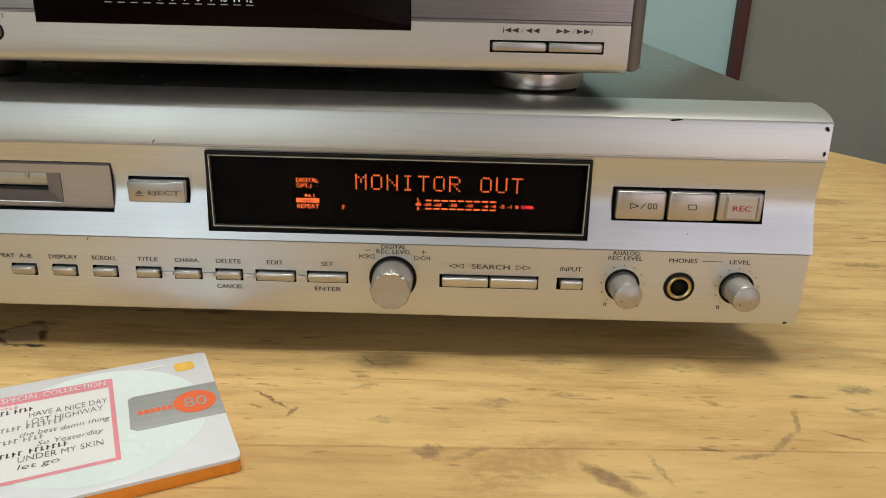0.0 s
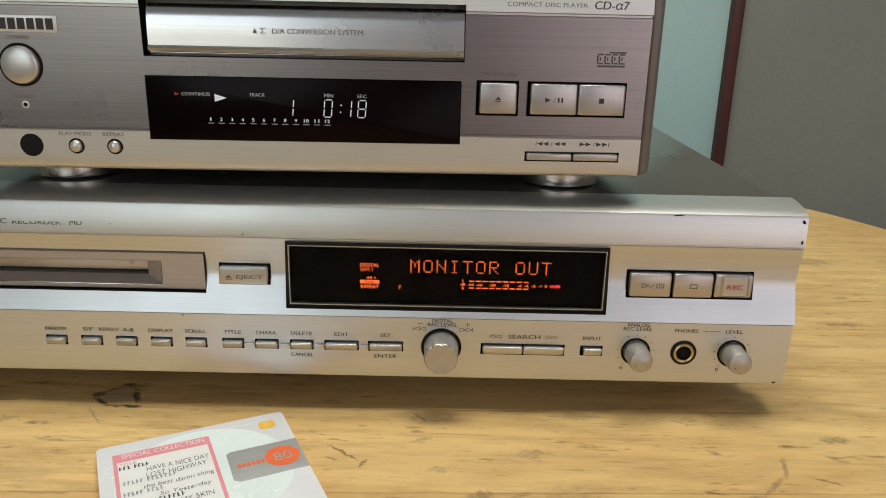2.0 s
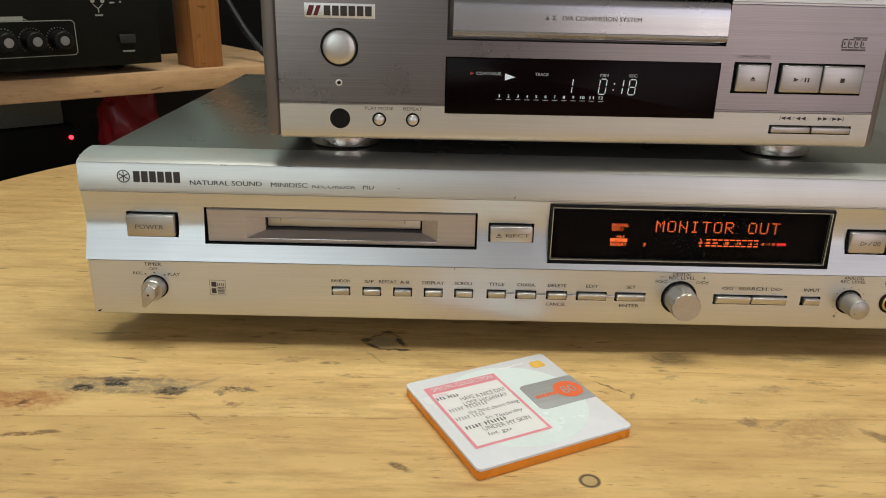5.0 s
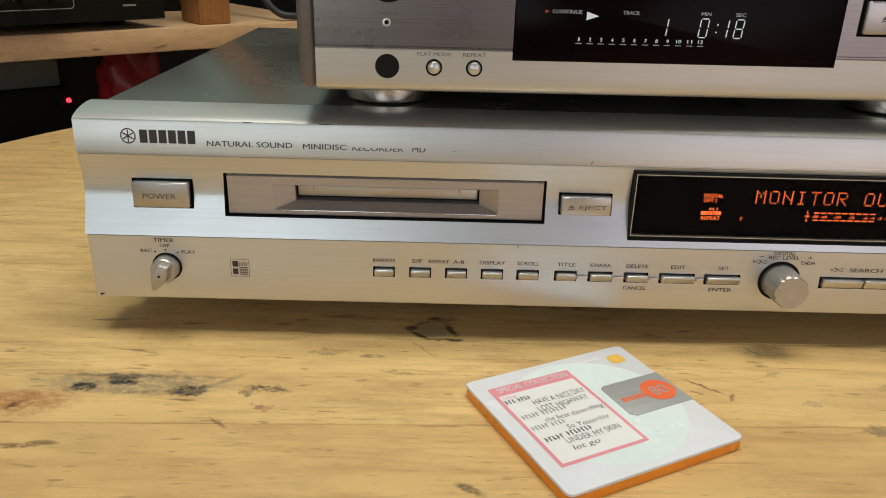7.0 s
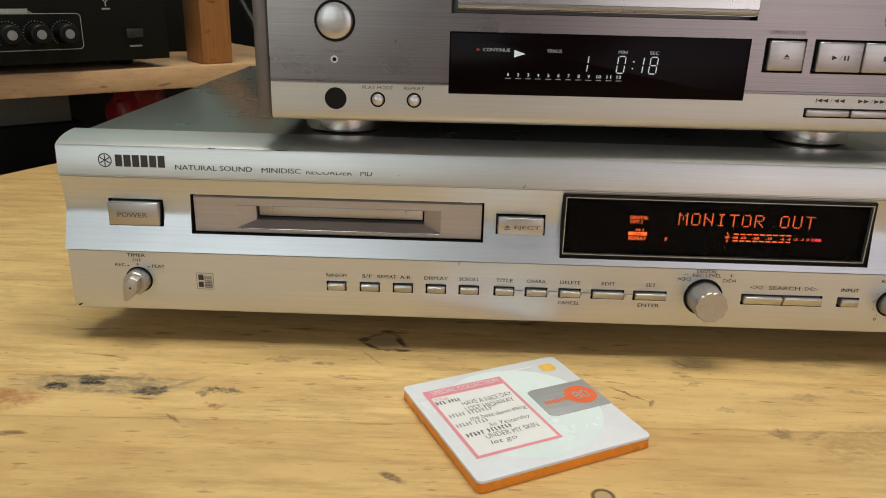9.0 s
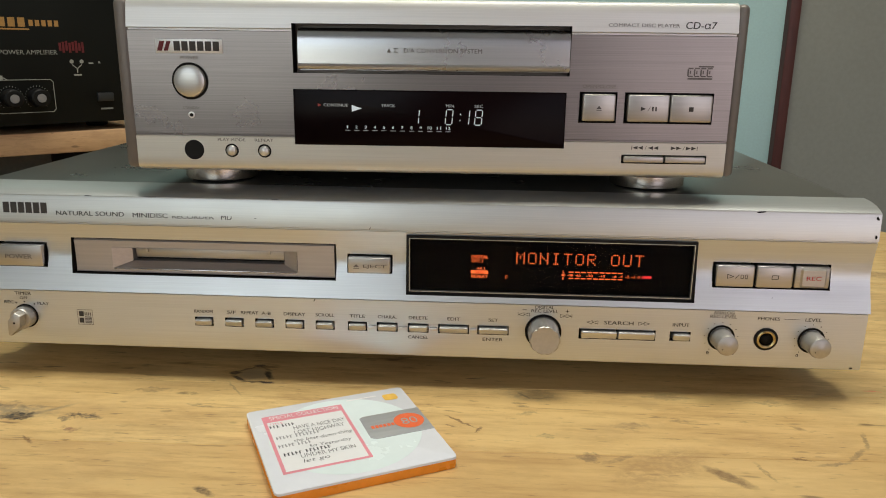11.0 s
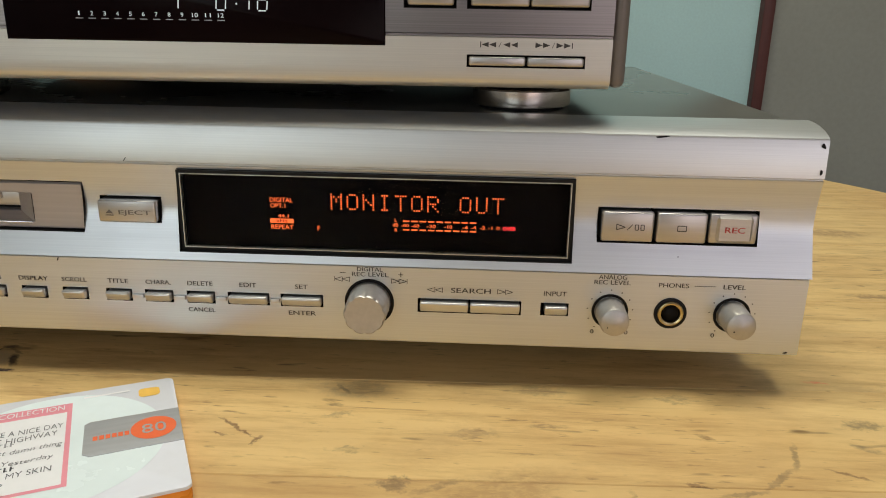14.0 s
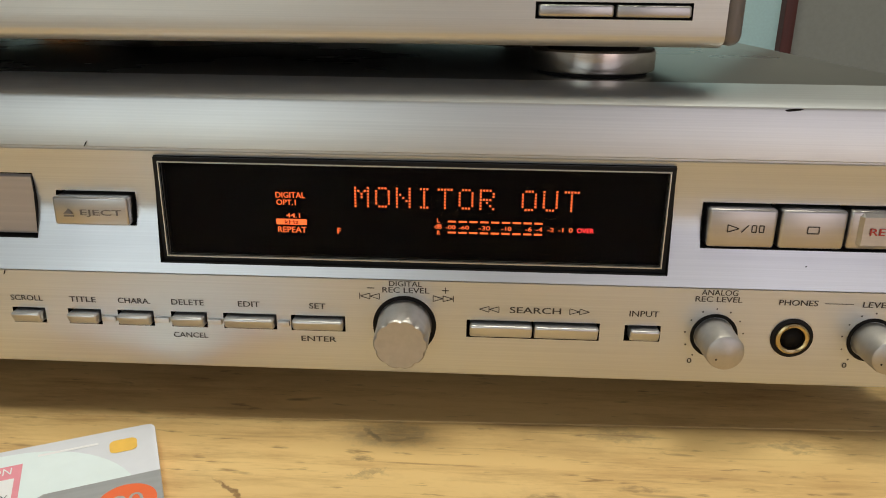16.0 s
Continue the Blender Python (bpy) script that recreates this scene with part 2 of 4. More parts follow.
M_SPEAKER = surface("black_speaker_veneer", (0.007, 0.007, 0.007), 0.6, 0, 0.2, gloss=0.15)
M_TEAL = surface("pale_teal_wall_paint", (0.44, 0.64, 0.64), 0.75, 0, 0.07, (260, 260, 260), 3.0, 0.25, 0.0006)
M_GREY = surface("grey_green_door_paint", (0.27, 0.275, 0.24), 0.65, 0, 0.08, (120, 120, 120), 4.0, 0.15, 0.0005)
M_FRAME = surface("dark_red_brown_paint", (0.085, 0.022, 0.017), 0.45, 0, 0.2, (300, 300, 20), 14)
M_ROOM = surface("pale_wall_paint", (0.55, 0.55, 0.53), 0.8, 0, 0.05, (200, 200, 200), 2.0)
# pink chosen to tint what the metal fronts reflect
M_PINK = surface("pink_reflection_wall_paint", (0.45, 0.385, 0.42), 0.8, 0, 0.05, (200, 200, 200), 2.0)
M_CEIL = surface("white_ceiling_paint", (0.75, 0.75, 0.73), 0.85, 0, 0.04)
M_FLOOR = surface("dark_floor_tiles", (0.12, 0.10, 0.085), 0.5, 0, 0.15, (60, 60, 60), 5)
M_REDBAG = surface("red_plastic_bag", (0.30, 0.02, 0.026), 0.35, 0, 0.25, (60, 60, 60), 25, 0.4, 0.002)
M_CARD = surface("grey_cardboard", (0.16, 0.17, 0.145), 0.7, 0, 0.15)
M_CABLE = surface("black_cable_rubber", (0.02, 0.022, 0.024), 0.5, 0, 0.2)
# dark brown in place of the shade behind the lower shelf
M_SHADEBOARD = surface("dark_brown_shade_backing", (0.05, 0.035, 0.025), 0.6, 0, 0.2, (20, 300, 20), 10)
BROWN, BLACKISH = (0.16, 0.075, 0.03), (0.022, 0.02, 0.022)
TABLE_MARKS = (
    # the knot in front of the recorder
    (-0.0757, 0.0055, 0.0175, 0.0165, 0, (0.40, 0.31, 0.18), 0.85, 0.2),
    (-0.0852, 0.0065, 0.0065, 0.0042, 10, (0.05, 0.03, 0.02), 0.95, 0.3),
    (-0.0818, 0.0005, 0.0115, 0.0026, -38, (0.05, 0.03, 0.02), 0.95, 0.25),
    (-0.0745, -0.0032, 0.0110, 0.0020, 0, (0.09, 0.06, 0.03), 0.85, 0.3),
    (-0.0668, -0.0032, 0.0095, 0.0028, -3, (0.04, 0.025, 0.02), 1.0, 0.2),
    (-0.0678, 0.0050, 0.0110, 0.0036, -62, (0.05, 0.03, 0.02), 0.95, 0.3),
    (-0.0752, 0.0158, 0.0080, 0.0034, 0, (0.05, 0.03, 0.02), 0.9, 0.3),
    (-0.0806, 0.0118, 0.0110, 0.0020, 38, (0.09, 0.06, 0.03), 0.75, 0.4),
    (-0.0708, 0.0125, 0.0090, 0.0018, -35, (0.12, 0.08, 0.04), 0.6, 0.4),
    (-0.0800, -0.0110, 0.0200, 0.0014, -52, (0.30, 0.21, 0.11), 0.6, 0.4),
    # the long blackened scar and its neighbours
    (-0.190, -0.0420, 0.078, 0.015, 0, (0.28, 0.225, 0.14), 0.8, 1.0),
    (-0.207, -0.0445, 0.010, 0.0085, 20, BLACKISH, 1.0, 0.7),
    (-0.1940, -0.0400, 0.014, 0.0068, -10, BLACKISH, 1.0, 0.8),
    (-0.1660, -0.0462, 0.014, 0.0066, 5, BLACKISH, 1.0, 0.6),
    (-0.190, -0.0368, 0.070, 0.003, 0, (0.10, 0.075, 0.05), 0.6, 1.4),
    (-0.180, -0.0475, 0.040, 0.003, 3, (0.12, 0.09, 0.055), 0.55, 1.5),
    (-0.232, -0.056, 0.055, 0.017, 2, (0.34, 0.12, 0.04), 0.8, 0.7),
    (-0.226, -0.058, 0.008, 0.003, 50, (0.10, 0.04, 0.02), 0.8, 0.7),
    (-0.138, -0.0440, 0.018, 0.004, -4, (0.06, 0.04, 0.03), 0.9, 1.0),
    (-0.145, -0.047, 0.006, 0.004, 8, (0.14, 0.10, 0.06), 0.8, 1.0),
    (-0.156, -0.040, 0.024, 0.003, 40, (0.26, 0.20, 0.12), 0.6, 0.6),
    (-0.138, -0.056, 0.009, 0.005, 0, (0.22, 0.08, 0.05), 0.7, 0.9),
    (-0.214, -0.081, 0.022, 0.003, 8, (0.13, 0.06, 0.03), 0.8, 0.9),
    (-0.151, -0.0655, 0.010, 0.0016, -38, BROWN, 0.8, 0.5),
    (-0.100, -0.018, 0.012, 0.003, 0, (0.14, 0.09, 0.04), 0.7, 1.0),
    (-0.090, -0.030, 0.014, 0.0025, -10, (0.20, 0.13, 0.06), 0.6, 1.0),
    # dents and strokes round the disc and before the knobs
    (-0.0630, -0.0980, 0.011, 0.0034, -32, (0.07, 0.04, 0.025), 0.85, 0.5),
    (0.0080, -0.1042, 0.0086, 0.0086, 0, (0.05, 0.03, 0.02), 0.9, 0.1),
    (0.0080, -0.1042, 0.0060, 0.0060, 0, (0.50, 0.36, 0.17), 1.0, 0.08),
    (0.1368, -0.0735, 0.022, 0.0062, -42, (0.15, 0.08, 0.04), 0.75, 0.35),
    (0.112, -0.068, 0.05, 0.022, 35, (0.40, 0.24, 0.10), 0.6, 1.0),
    (0.0305, -0.036, 0.020, 0.0014, -38, BROWN, 0.8, 0.5),
    (0.0385, -0.043, 0.007, 0.0014, 70, BROWN, 0.8, 0.5),
    (0.0260, -0.040, 0.006, 0.0012, -20, BROWN, 0.7, 0.5),
    (0.0600, -0.008, 0.009, 0.002, -50, (0.12, 0.08, 0.04), 0.8, 0.4),
    (0.0640, -0.008, 0.030, 0.012, 0, (0.33, 0.25, 0.14), 0.5, 0.8),
    (0.0830, -0.0625, 0.009, 0.007, 0, (0.20, 0.13, 0.07), 0.75, 0.6),
    (0.096, -0.063, 0.016, 0.003, 30, (0.22, 0.14, 0.07), 0.6, 0.8),
    (0.0590, -0.019, 0.006, 0.0025, 0, (0.17, 0.11, 0.05), 0.7, 0.8),
    (0.0610, -0.026, 0.009, 0.004, 0, (0.28, 0.20, 0.10), 0.6, 0.8),
    (0.0680, -0.046, 0.010, 0.0045, 5, (0.27, 0.20, 0.10), 0.6, 0.7),
    (0.2045, -0.040, 0.016, 0.0022, 72, (0.17, 0.12, 0.065), 0.6, 0.5),
    (0.1955, -0.0525, 0.018, 0.0024, 45, (0.17, 0.12, 0.065), 0.6, 0.5),
    (0.1830, -0.0605, 0.014, 0.0022, 12, (0.18, 0.125, 0.065), 0.6, 0.5),
    (0.1525, -0.0685, 0.015, 0.0020, -75, (0.15, 0.10, 0.05), 0.55, 1.0),
    (0.180, -0.031, 0.007, 0.0020, -30, BROWN, 0.6, 0.7),
    (0.171, -0.0578, 0.010, 0.0018, -12, BROWN, 0.7, 0.5),
    (0.2314, 0.0107, 0.009, 0.0018, -5, (0.75, 0.10, 0.07), 0.6, 0.8),
    (0.235, -0.019, 0.016, 0.006, 0, (0.12, 0.10, 0.06), 0.6, 1.2),
    (0.229, -0.034, 0.010, 0.003, -30, (0.16, 0.12, 0.07), 0.6, 1.0),
    (0.217, -0.049, 0.013, 0.0016, -25, BROWN, 0.75, 0.5),
    (0.176, -0.0065, 0.018, 0.006, 0, (0.26, 0.19, 0.10), 0.55, 1.0),
    (0.130, -0.004, 0.022, 0.008, 0, (0.30, 0.22, 0.12), 0.5, 1.0),
    (0.105, -0.034, 0.016, 0.006, 10, (0.30, 0.20, 0.10), 0.5, 1.2),
    (0.130, -0.028, 0.014, 0.0025, 0, (0.24, 0.15, 0.07), 0.6, 1.0),
    (0.300, 0.105, 0.030, 0.007, 0, (0.16, 0.09, 0.05), 0.6, 1.0),
    (0.330, 0.22, 0.040, 0.02, 0, (0.25, 0.14, 0.07), 0.6, 1.0),
    (-0.120, -0.016, 0.02, 0.004, 0, (0.26, 0.17, 0.08), 0.6, 1.2),
    (-0.030, -0.125, 0.05, 0.02, 10, (0.40, 0.26, 0.11), 0.5, 1.2),
)
M_TABLE = timber("worn_pine_table", (0.79, 0.562, 0.243), (0.40, 0.225, 0.088), 0.42, TABLE_MARKS, tint=0.2)
M_SHELF = timber("pale_shelf_wood", (0.62, 0.40, 0.22), (0.42, 0.24, 0.12), 0.5, tint=0.0)
M_POST = timber("orange_brown_post_wood", (0.42, 0.19, 0.06), (0.22, 0.085, 0.025), 0.45, grain=(38, 38, 2.2))

# ---- building helpers (front faces look towards -y; millimetres in the lists) ----
MM = 0.001


def thing(name, m, label, category, group="", kind=""):
    ob = new(name)
    ob.matrix_world = m
    ob.empty_display_size = 0.02
    return tagged(ob, label, category, group, kind)


def part(name, bm, material, parent=None, label="", local=False):
    """Links a bmesh as one mesh object under a thing or a part; the bmesh is in the world's axes unless local."""
    me = bpy.data.meshes.new(name)
    root = parent
    while root is not None and root.parent is not None:
        root = root.parent
    if root is not None and not local:
        bm.transform(root.matrix_basis.inverted())
    bmesh.ops.recalc_face_normals(bm, faces=bm.faces) if name not in FLAT else None
    bm.normal_update()
    for f in bm.faces:
        f.smooth = True
    for e in bm.edges:
        e.smooth = len(e.link_faces) == 2 and abs(e.link_faces[0].normal.dot(e.link_faces[1].normal)) > 0.85 and e.link_faces[0].material_index == e.link_faces[1].material_index
    bm.to_mesh(me)
    bm.free()
    for mat in material if isinstance(material, (list, tuple)) else (material,):
        me.materials.append(mat)
    ob = new(name, me)
    ob.parent = parent
    return tagged(ob, label)


FLAT = {"lettering", "print", "front_panel", "disc_slot", "disc_tray"}


def box(x0, x1, y0, y1, z0, z1, bevel=0.0, segments=2, bm=None):
    """A box in millimetres with rounded edges."""
    own = bmesh.new()
    bmesh.ops.create_cube(own, size=1)
    for v in own.verts:
        v.co = ((x0 + x1) / 2 + v.co.x * (x1 - x0), (y0 + y1) / 2 + v.co.y * (y1 - y0), (z0 + z1) / 2 + v.co.z * (z1 - z0))
    if bevel:
        bmesh.ops.bevel(own, geom=own.edges[:], offset=bevel, segments=segments, profile=0.5, affect="EDGES")
    for v in own.verts:
        v.co *= MM
    if bm is None:
        return own
    joined(bm, own)
    return bm


def joined(bm, other):
    me = bpy.data.meshes.new("joined")
    other.to_mesh(me)
    other.free()
    bm.from_mesh(me)
    bpy.data.meshes.remove(me)
    return bm


def lathe(cx, cy, cz, rows, axis="y", steps=48, lobes=0, bm=None):
    """Turns rows of (radius, distance) about an axis through (cx, cy, cz); lobes scallop the outline."""
    bm = bm or bmesh.new()
    rings = []
    for r, d, *deep in rows:
        ring = []
        for n in range(steps):
            a = 2 * math.pi * n / steps
            q = r * (1 - deep[0] * abs(math.sin(a * lobes / 2)) ** 8) if deep else r
            u, v = q * math.cos(a), q * math.sin(a)
            ring.append(bm.verts.new(((cx + u) * MM, (cy + d) * MM, (cz + v) * MM) if axis == "y" else ((cx + u) * MM, (cy + v) * MM, (cz + d) * MM)))
        rings.append(ring)
    for a, b in zip(rings, rings[1:]):
        for n in range(steps):
            bm.faces.new((a[n], a[(n + 1) % steps], b[(n + 1) % steps], b[n]))
    for ring in (rings[0], rings[-1]):
        if rows[0 if ring is rings[0] else -1][0] > 0.01:
            bm.faces.new(ring)
    return bm


def outline_y(points, y0, y1, bevel=0.0):
    """A flat outline of (x, z) points, made solid from y0 (front) to y1."""
    bm = bmesh.new()
    front = [bm.verts.new((x * MM, y0 * MM, z * MM)) for x, z in points]
    back = [bm.verts.new((x * MM, y1 * MM, z * MM)) for x, z in points]
    face = bm.faces.new(front)
    bm.faces.new(back[::-1])
    for n in range(len(points)):
        k = (n + 1) % len(points)
        bm.faces.new((front[n], back[n], back[k], front[k]))
    if bevel:
        bmesh.ops.bevel(bm, geom=face.edges[:], offset=bevel * MM, segments=2, profile=0.5, affect="EDGES")
    return bm


def round_rect(x0, x1, z0, z1, r, n=5):
    pts = []
    for cx, cz, a0 in ((x1 - r, z1 - r, 0), (x0 + r, z1 - r, 90), (x0 + r, z0 + r, 180), (x1 - r, z0 + r, 270)):
        for k in range(n):
            a = radians(a0 + 90 * k / (n - 1))
            pts.append((cx + r * math.cos(a), cz + r * math.sin(a)))
    return pts


def pierced(profile, x0, x1, holes, back):
    """A front extruded along x from a profile of (y, z) rising in z, with deep rectangular holes (x0, x1, z0, z1, depth)."""
    bm = bmesh.new()
    zs = sorted({round(z, 3) for _, z in profile} | {z for h in holes for z in h[2:4]})
    xs = sorted({x0, x1} | {x for h in holes for x in h[:2]})
    py, pz = [y for y, _ in profile], [z for _, z in profile]
    yz = lambda z: float(np.interp(z, pz, py))
    grid = {}

    def vert(x, y, z):
        key = (round(x, 3), round(y, 3), round(z, 3))
        if key not in grid:
            grid[key] = bm.verts.new((x * MM, y * MM, z * MM))
        return grid[key]

    for xa, xb in zip(xs, xs[1:]):
        for za, zb in zip(zs, zs[1:]):
            mx, mz = (xa + xb) / 2, (za + zb) / 2
            if any(h[0] < mx < h[1] and h[2] < mz < h[3] for h in holes):
                continue
            bm.faces.new((vert(xa, yz(za), za), vert(xb, yz(za), za), vert(xb, yz(zb), zb), vert(xa, yz(zb), zb)))
    for ha, hb, hc, hd, dep in holes:
        if dep is None:
            continue
        ring = [(ha, hc), (hb, hc), (hb, hd), (ha, hd)]
        y1 = yz((hc + hd) / 2) + dep
        fr = [bm.verts.new((x * MM, yz(z) * MM, z * MM)) for x, z in ring]
        bk = [bm.verts.new((x * MM, y1 * MM, z * MM)) for x, z in ring]
        for n in range(4):
            bm.faces.new((fr[n], fr[(n + 1) % 4], bk[(n + 1) % 4], bk[n])).material_index = 1
        bm.faces.new(bk).material_index = 1
    for x in (x0, x1):
        for (ya, za), (yb, zb) in zip(profile, profile[1:]):
            bm.faces.new([bm.verts.new((x * MM, y * MM, z * MM)) for y, z in ((ya, za), (back, za), (back, zb), (yb, zb))])
    under = [bm.verts.new((x * MM, y * MM, profile[0][1] * MM)) for x, y in ((x0, profile[0][0]), (x1, profile[0][0]), (x1, back), (x0, back))]
    bm.faces.new(under)
    bmesh.ops.remove_doubles(bm, verts=bm.verts[:], dist=1e-6)
    return bm


def banded(profile, x0, x1, holes, back, bands):
    """A pierced front whose faces take a material by their height."""
    bm = pierced(profile, x0, x1, holes, back)
    for f in bm.faces:
        if f.material_index == 0:
            z = f.calc_center_median().z * 1000
            f.material_index = next(m for top, m in bands if z < top)
    return bm


def glyphs(words, weight=0.0, bold=False):
    """The built-in font's letters as a flat bmesh, scaled to a box of 1 by 1."""
    curve = bpy.data.curves.new("letters", "FONT")
    curve.body, curve.resolution_u, curve.offset = words, 3, weight
    ob = bpy.data.objects.new("letters", curve)
    me = bpy.data.meshes.new_from_object(ob)
    bm = bmesh.new()
    bm.from_mesh(me)
    bpy.data.objects.remove(ob)
    bpy.data.curves.remove(curve)
    bpy.data.meshes.remove(me)
    # a second strike, a hair to the side and proud of the first, thickens the strokes
    struck = bmesh.ops.duplicate(bm, geom=bm.verts[:] + bm.edges[:] + bm.faces[:])["geom"] if bold else []
    for v in struck:
        if isinstance(v, bmesh.types.BMVert):
            v.co.x, v.co.z = v.co.x + 0.026, 1.0
    lo = [min(v.co[n] for v in bm.verts) for n in range(2)]
    hi = [max(v.co[n] for v in bm.verts) for n in range(2)]
    for v in bm.verts:
        v.co = ((v.co.x - lo[0]) / (hi[0] - lo[0]), (v.co.y - lo[1]) / max(1e-6, hi[1] - lo[1]), v.co.z)
    return bm


def write(words, x0, x1, z0, z1, y, parent, material=None, worn=0.0, slant=0.0):
    """Printed words that fill the box x0..x1, z0..z1 on the plane y; worn: the upper share that has rubbed off."""
    bm = glyphs(words, bold=True)
    if worn:
        bmesh.ops.bisect_plane(bm, geom=bm.verts[:] + bm.edges[:] + bm.faces[:], plane_co=(0, 1 - worn, 0), plane_no=(0.02, 1, 0), clear_outer=True)
    for v in bm.verts:
        u, w = v.co.x, v.co.y
        z = z0 + w * (z1 - z0)
        v.co = ((x0 + u * (x1 - x0) + slant * w * (z1 - z0)) * MM, ((y(z) if callable(y) else y) - v.co.z * 0.012) * MM, z * MM)
    return part("lettering", bm, material or M_INK, parent)


def shapes(polys, y, parent, material, name="print", label=""):
    """Printed flat shapes: lists of (x, z) corners on the plane y."""
    bm = bmesh.new()
    for poly in polys:
        f = bm.faces.new([bm.verts.new((x * MM, (y(z) if callable(y) else y) * MM, z * MM)) for x, z in poly])
        f.normal_update()
        if f.normal.y > 0:
            f.normal_flip()
    return part(name, bm, material, parent, label)


def rect(x0, x1, z0, z1):
    return [(x0, z0), (x1, z0), (x1, z1), (x0, z1)]


def dot(x, z, r, n=10):
    return [(x + r * math.cos(2 * math.pi * k / n), z + r * math.sin(2 * math.pi * k / n)) for k in range(n)]


def stroke(x0, z0, x1, z1, w):
    dx, dz = x1 - x0, z1 - z0
    k = w / 2 / max(1e-6, math.hypot(dx, dz))
    return [(x0 - dz * k, z0 + dx * k), (x0 + dz * k, z0 - dx * k), (x1 + dz * k, z1 - dx * k), (x1 - dz * k, z1 + dx * k)]


def triangle_lines(x, z, w, h, way, t=0.35):
    """An outlined arrow head pointing left (-1) or right (1)."""
    tip, base = (x + w, z), x
    if way < 0:
        tip, base = (x, z), x + w
    a, b = (base, z + h / 2), (base, z - h / 2)
    return [stroke(*a, *tip, t), stroke(*b, *tip, t), stroke(*a, *b, t)]


def solid_arrow(x, z, w, h, way):
    return [(x, z + h / 2), (x, z - h / 2), (x + w, z)] if way > 0 else [(x + w, z + h / 2), (x + w, z - h / 2), (x, z)]


def tube_along(points, radius, name, material, parent=None, label="", category=""):
    curve = bpy.data.curves.new(name, "CURVE")
    curve.dimensions, curve.bevel_depth, curve.bevel_resolution = "3D", radius, 3
    sp = curve.splines.new("NURBS")
    sp.points.add(len(points) - 1)
    for p, co in zip(sp.points, points):
        p.co = (*co, 1)
    sp.use_endpoint_u, sp.order_u = True, 3
    ob = bpy.data.objects.new(name, curve)
    me = bpy.data.meshes.new_from_object(ob)
    bpy.data.objects.remove(ob)
    me.materials.append(material)
    me.shade_smooth()
    out = new(name, me)
    out.parent = parent
    return tagged(out, label, category)


# ---- the room ----


def wall(name, x0, x1, y0, y1, z0, z1, material, label):
    ob = part(name, box(x0 * 1000, x1 * 1000, y0 * 1000, y1 * 1000, z0 * 1000, z1 * 1000), material)
    return tagged(ob, label, "wall", "", "structure")


wall("wall_north", -1.75, 0.570, 1.10, 1.20, -0.75, 1.70, M_TEAL, "pale teal painted wall behind the equipment")
wall("wall_north_grey", 0.589, 2.05, 1.10, 1.20, -0.75, 1.70, M_GREY, "plain grey green painted wall panel")
trim = part("trim", box(570, 589, 1080, 1200, -750, 1700, 2.0), M_FRAME)
tagged(trim, "dark red brown painted upright trim on the wall", "trim", "", "structure")
wall("wall_west", -1.75, -1.65, -2.15, 1.10, -0.75, 1.70, M_ROOM, "plain pale painted wall")
wall("wall_east", 1.95, 2.05, -2.15, 1.10, -0.75, 1.70, M_ROOM, "plain pale painted wall")
# the unseen wall behind the camera, made pink to colour the reflections
south = part("wall_south", box(-1750, -1650, -2250, -2150, -750, 1700), M_PINK)
tagged(south, "unseen wall coloured pink for the reflections, with a window opening", "wall", "", "structure")
for n, (x0, x1, z0, z1) in enumerate(((-1650, -1370, -750, 1700), (-270, 600, -750, 1700), (1900, 2050, -750, 1700), (-1370, -270, -750, 100), (-1370, -270, 1300, 1700), (600, 1900, -750, -350), (600, 1900, 1300, 1700))):
    wall("wall_south_piece", x0 * MM, x1 * MM, -2.25, -2.15, z0 * MM, z1 * MM, M_PINK, "unseen wall piece coloured pink for the reflections, round the window")
floor = part("floor", box(-1750, 2050, -2250, 1200, -800, -750), M_FLOOR)
tagged(floor, "dark tiled floor of the room", "floor", "", "structure")
ceiling = part("ceiling", box(-1750, 2050, -2250, 1200, 1700, 1760), M_CEIL)
tagged(ceiling, "plain white painted ceiling", "ceiling", "", "structure")

# ---- the round pine table ----
TCX, TCY, TR, TTHICK = 12.0, 112.0, 472.0, 24.0
table = thing("round_table", pose(TCX * MM, TCY * MM, -0.75), "worn round pine table with scratched glued boards", "table")
SEAMS = [-420, -330, -245, -152, -62, -2, 90, 185, 280, 372, 455, 600]


def plank(y0, y1):
    """One glued board, cut by the round outline of the top."""
    lo, hi = max(y0 + 0.12, TCY - TR + 0.5), min(y1 - 0.12, TCY + TR - 0.5)
    steps = 14
    ys = [lo + (hi - lo) * n / steps for n in range(steps + 1)]
    half = [math.sqrt(max(4.0, TR**2 - (y - TCY) ** 2)) for y in ys]
    pts = [(TCX + h, y) for h, y in zip(half, ys)] + [(TCX - h, y) for h, y in zip(half[::-1], ys[::-1])]
    bm = bmesh.new()
    top = [bm.verts.new((x * MM, y * MM, 0)) for x, y in pts]
    low = [bm.verts.new((x * MM, y * MM, -TTHICK * MM)) for x, y in pts]
    face = bm.faces.new(top)
    bm.faces.new(low[::-1])
    for n in range(len(pts)):
        k = (n + 1) % len(pts)
        bm.faces.new((top[n], low[n], low[k], top[k]))
    bmesh.ops.bevel(bm, geom=face.edges[:], offset=0.0003, segments=1, affect="EDGES")
    bmesh.ops.rotate(bm, verts=bm.verts[:], cent=(TCX * MM, TCY * MM, 0), matrix=Matrix.Rotation(radians(1.5), 3, "Z"))
    return bm


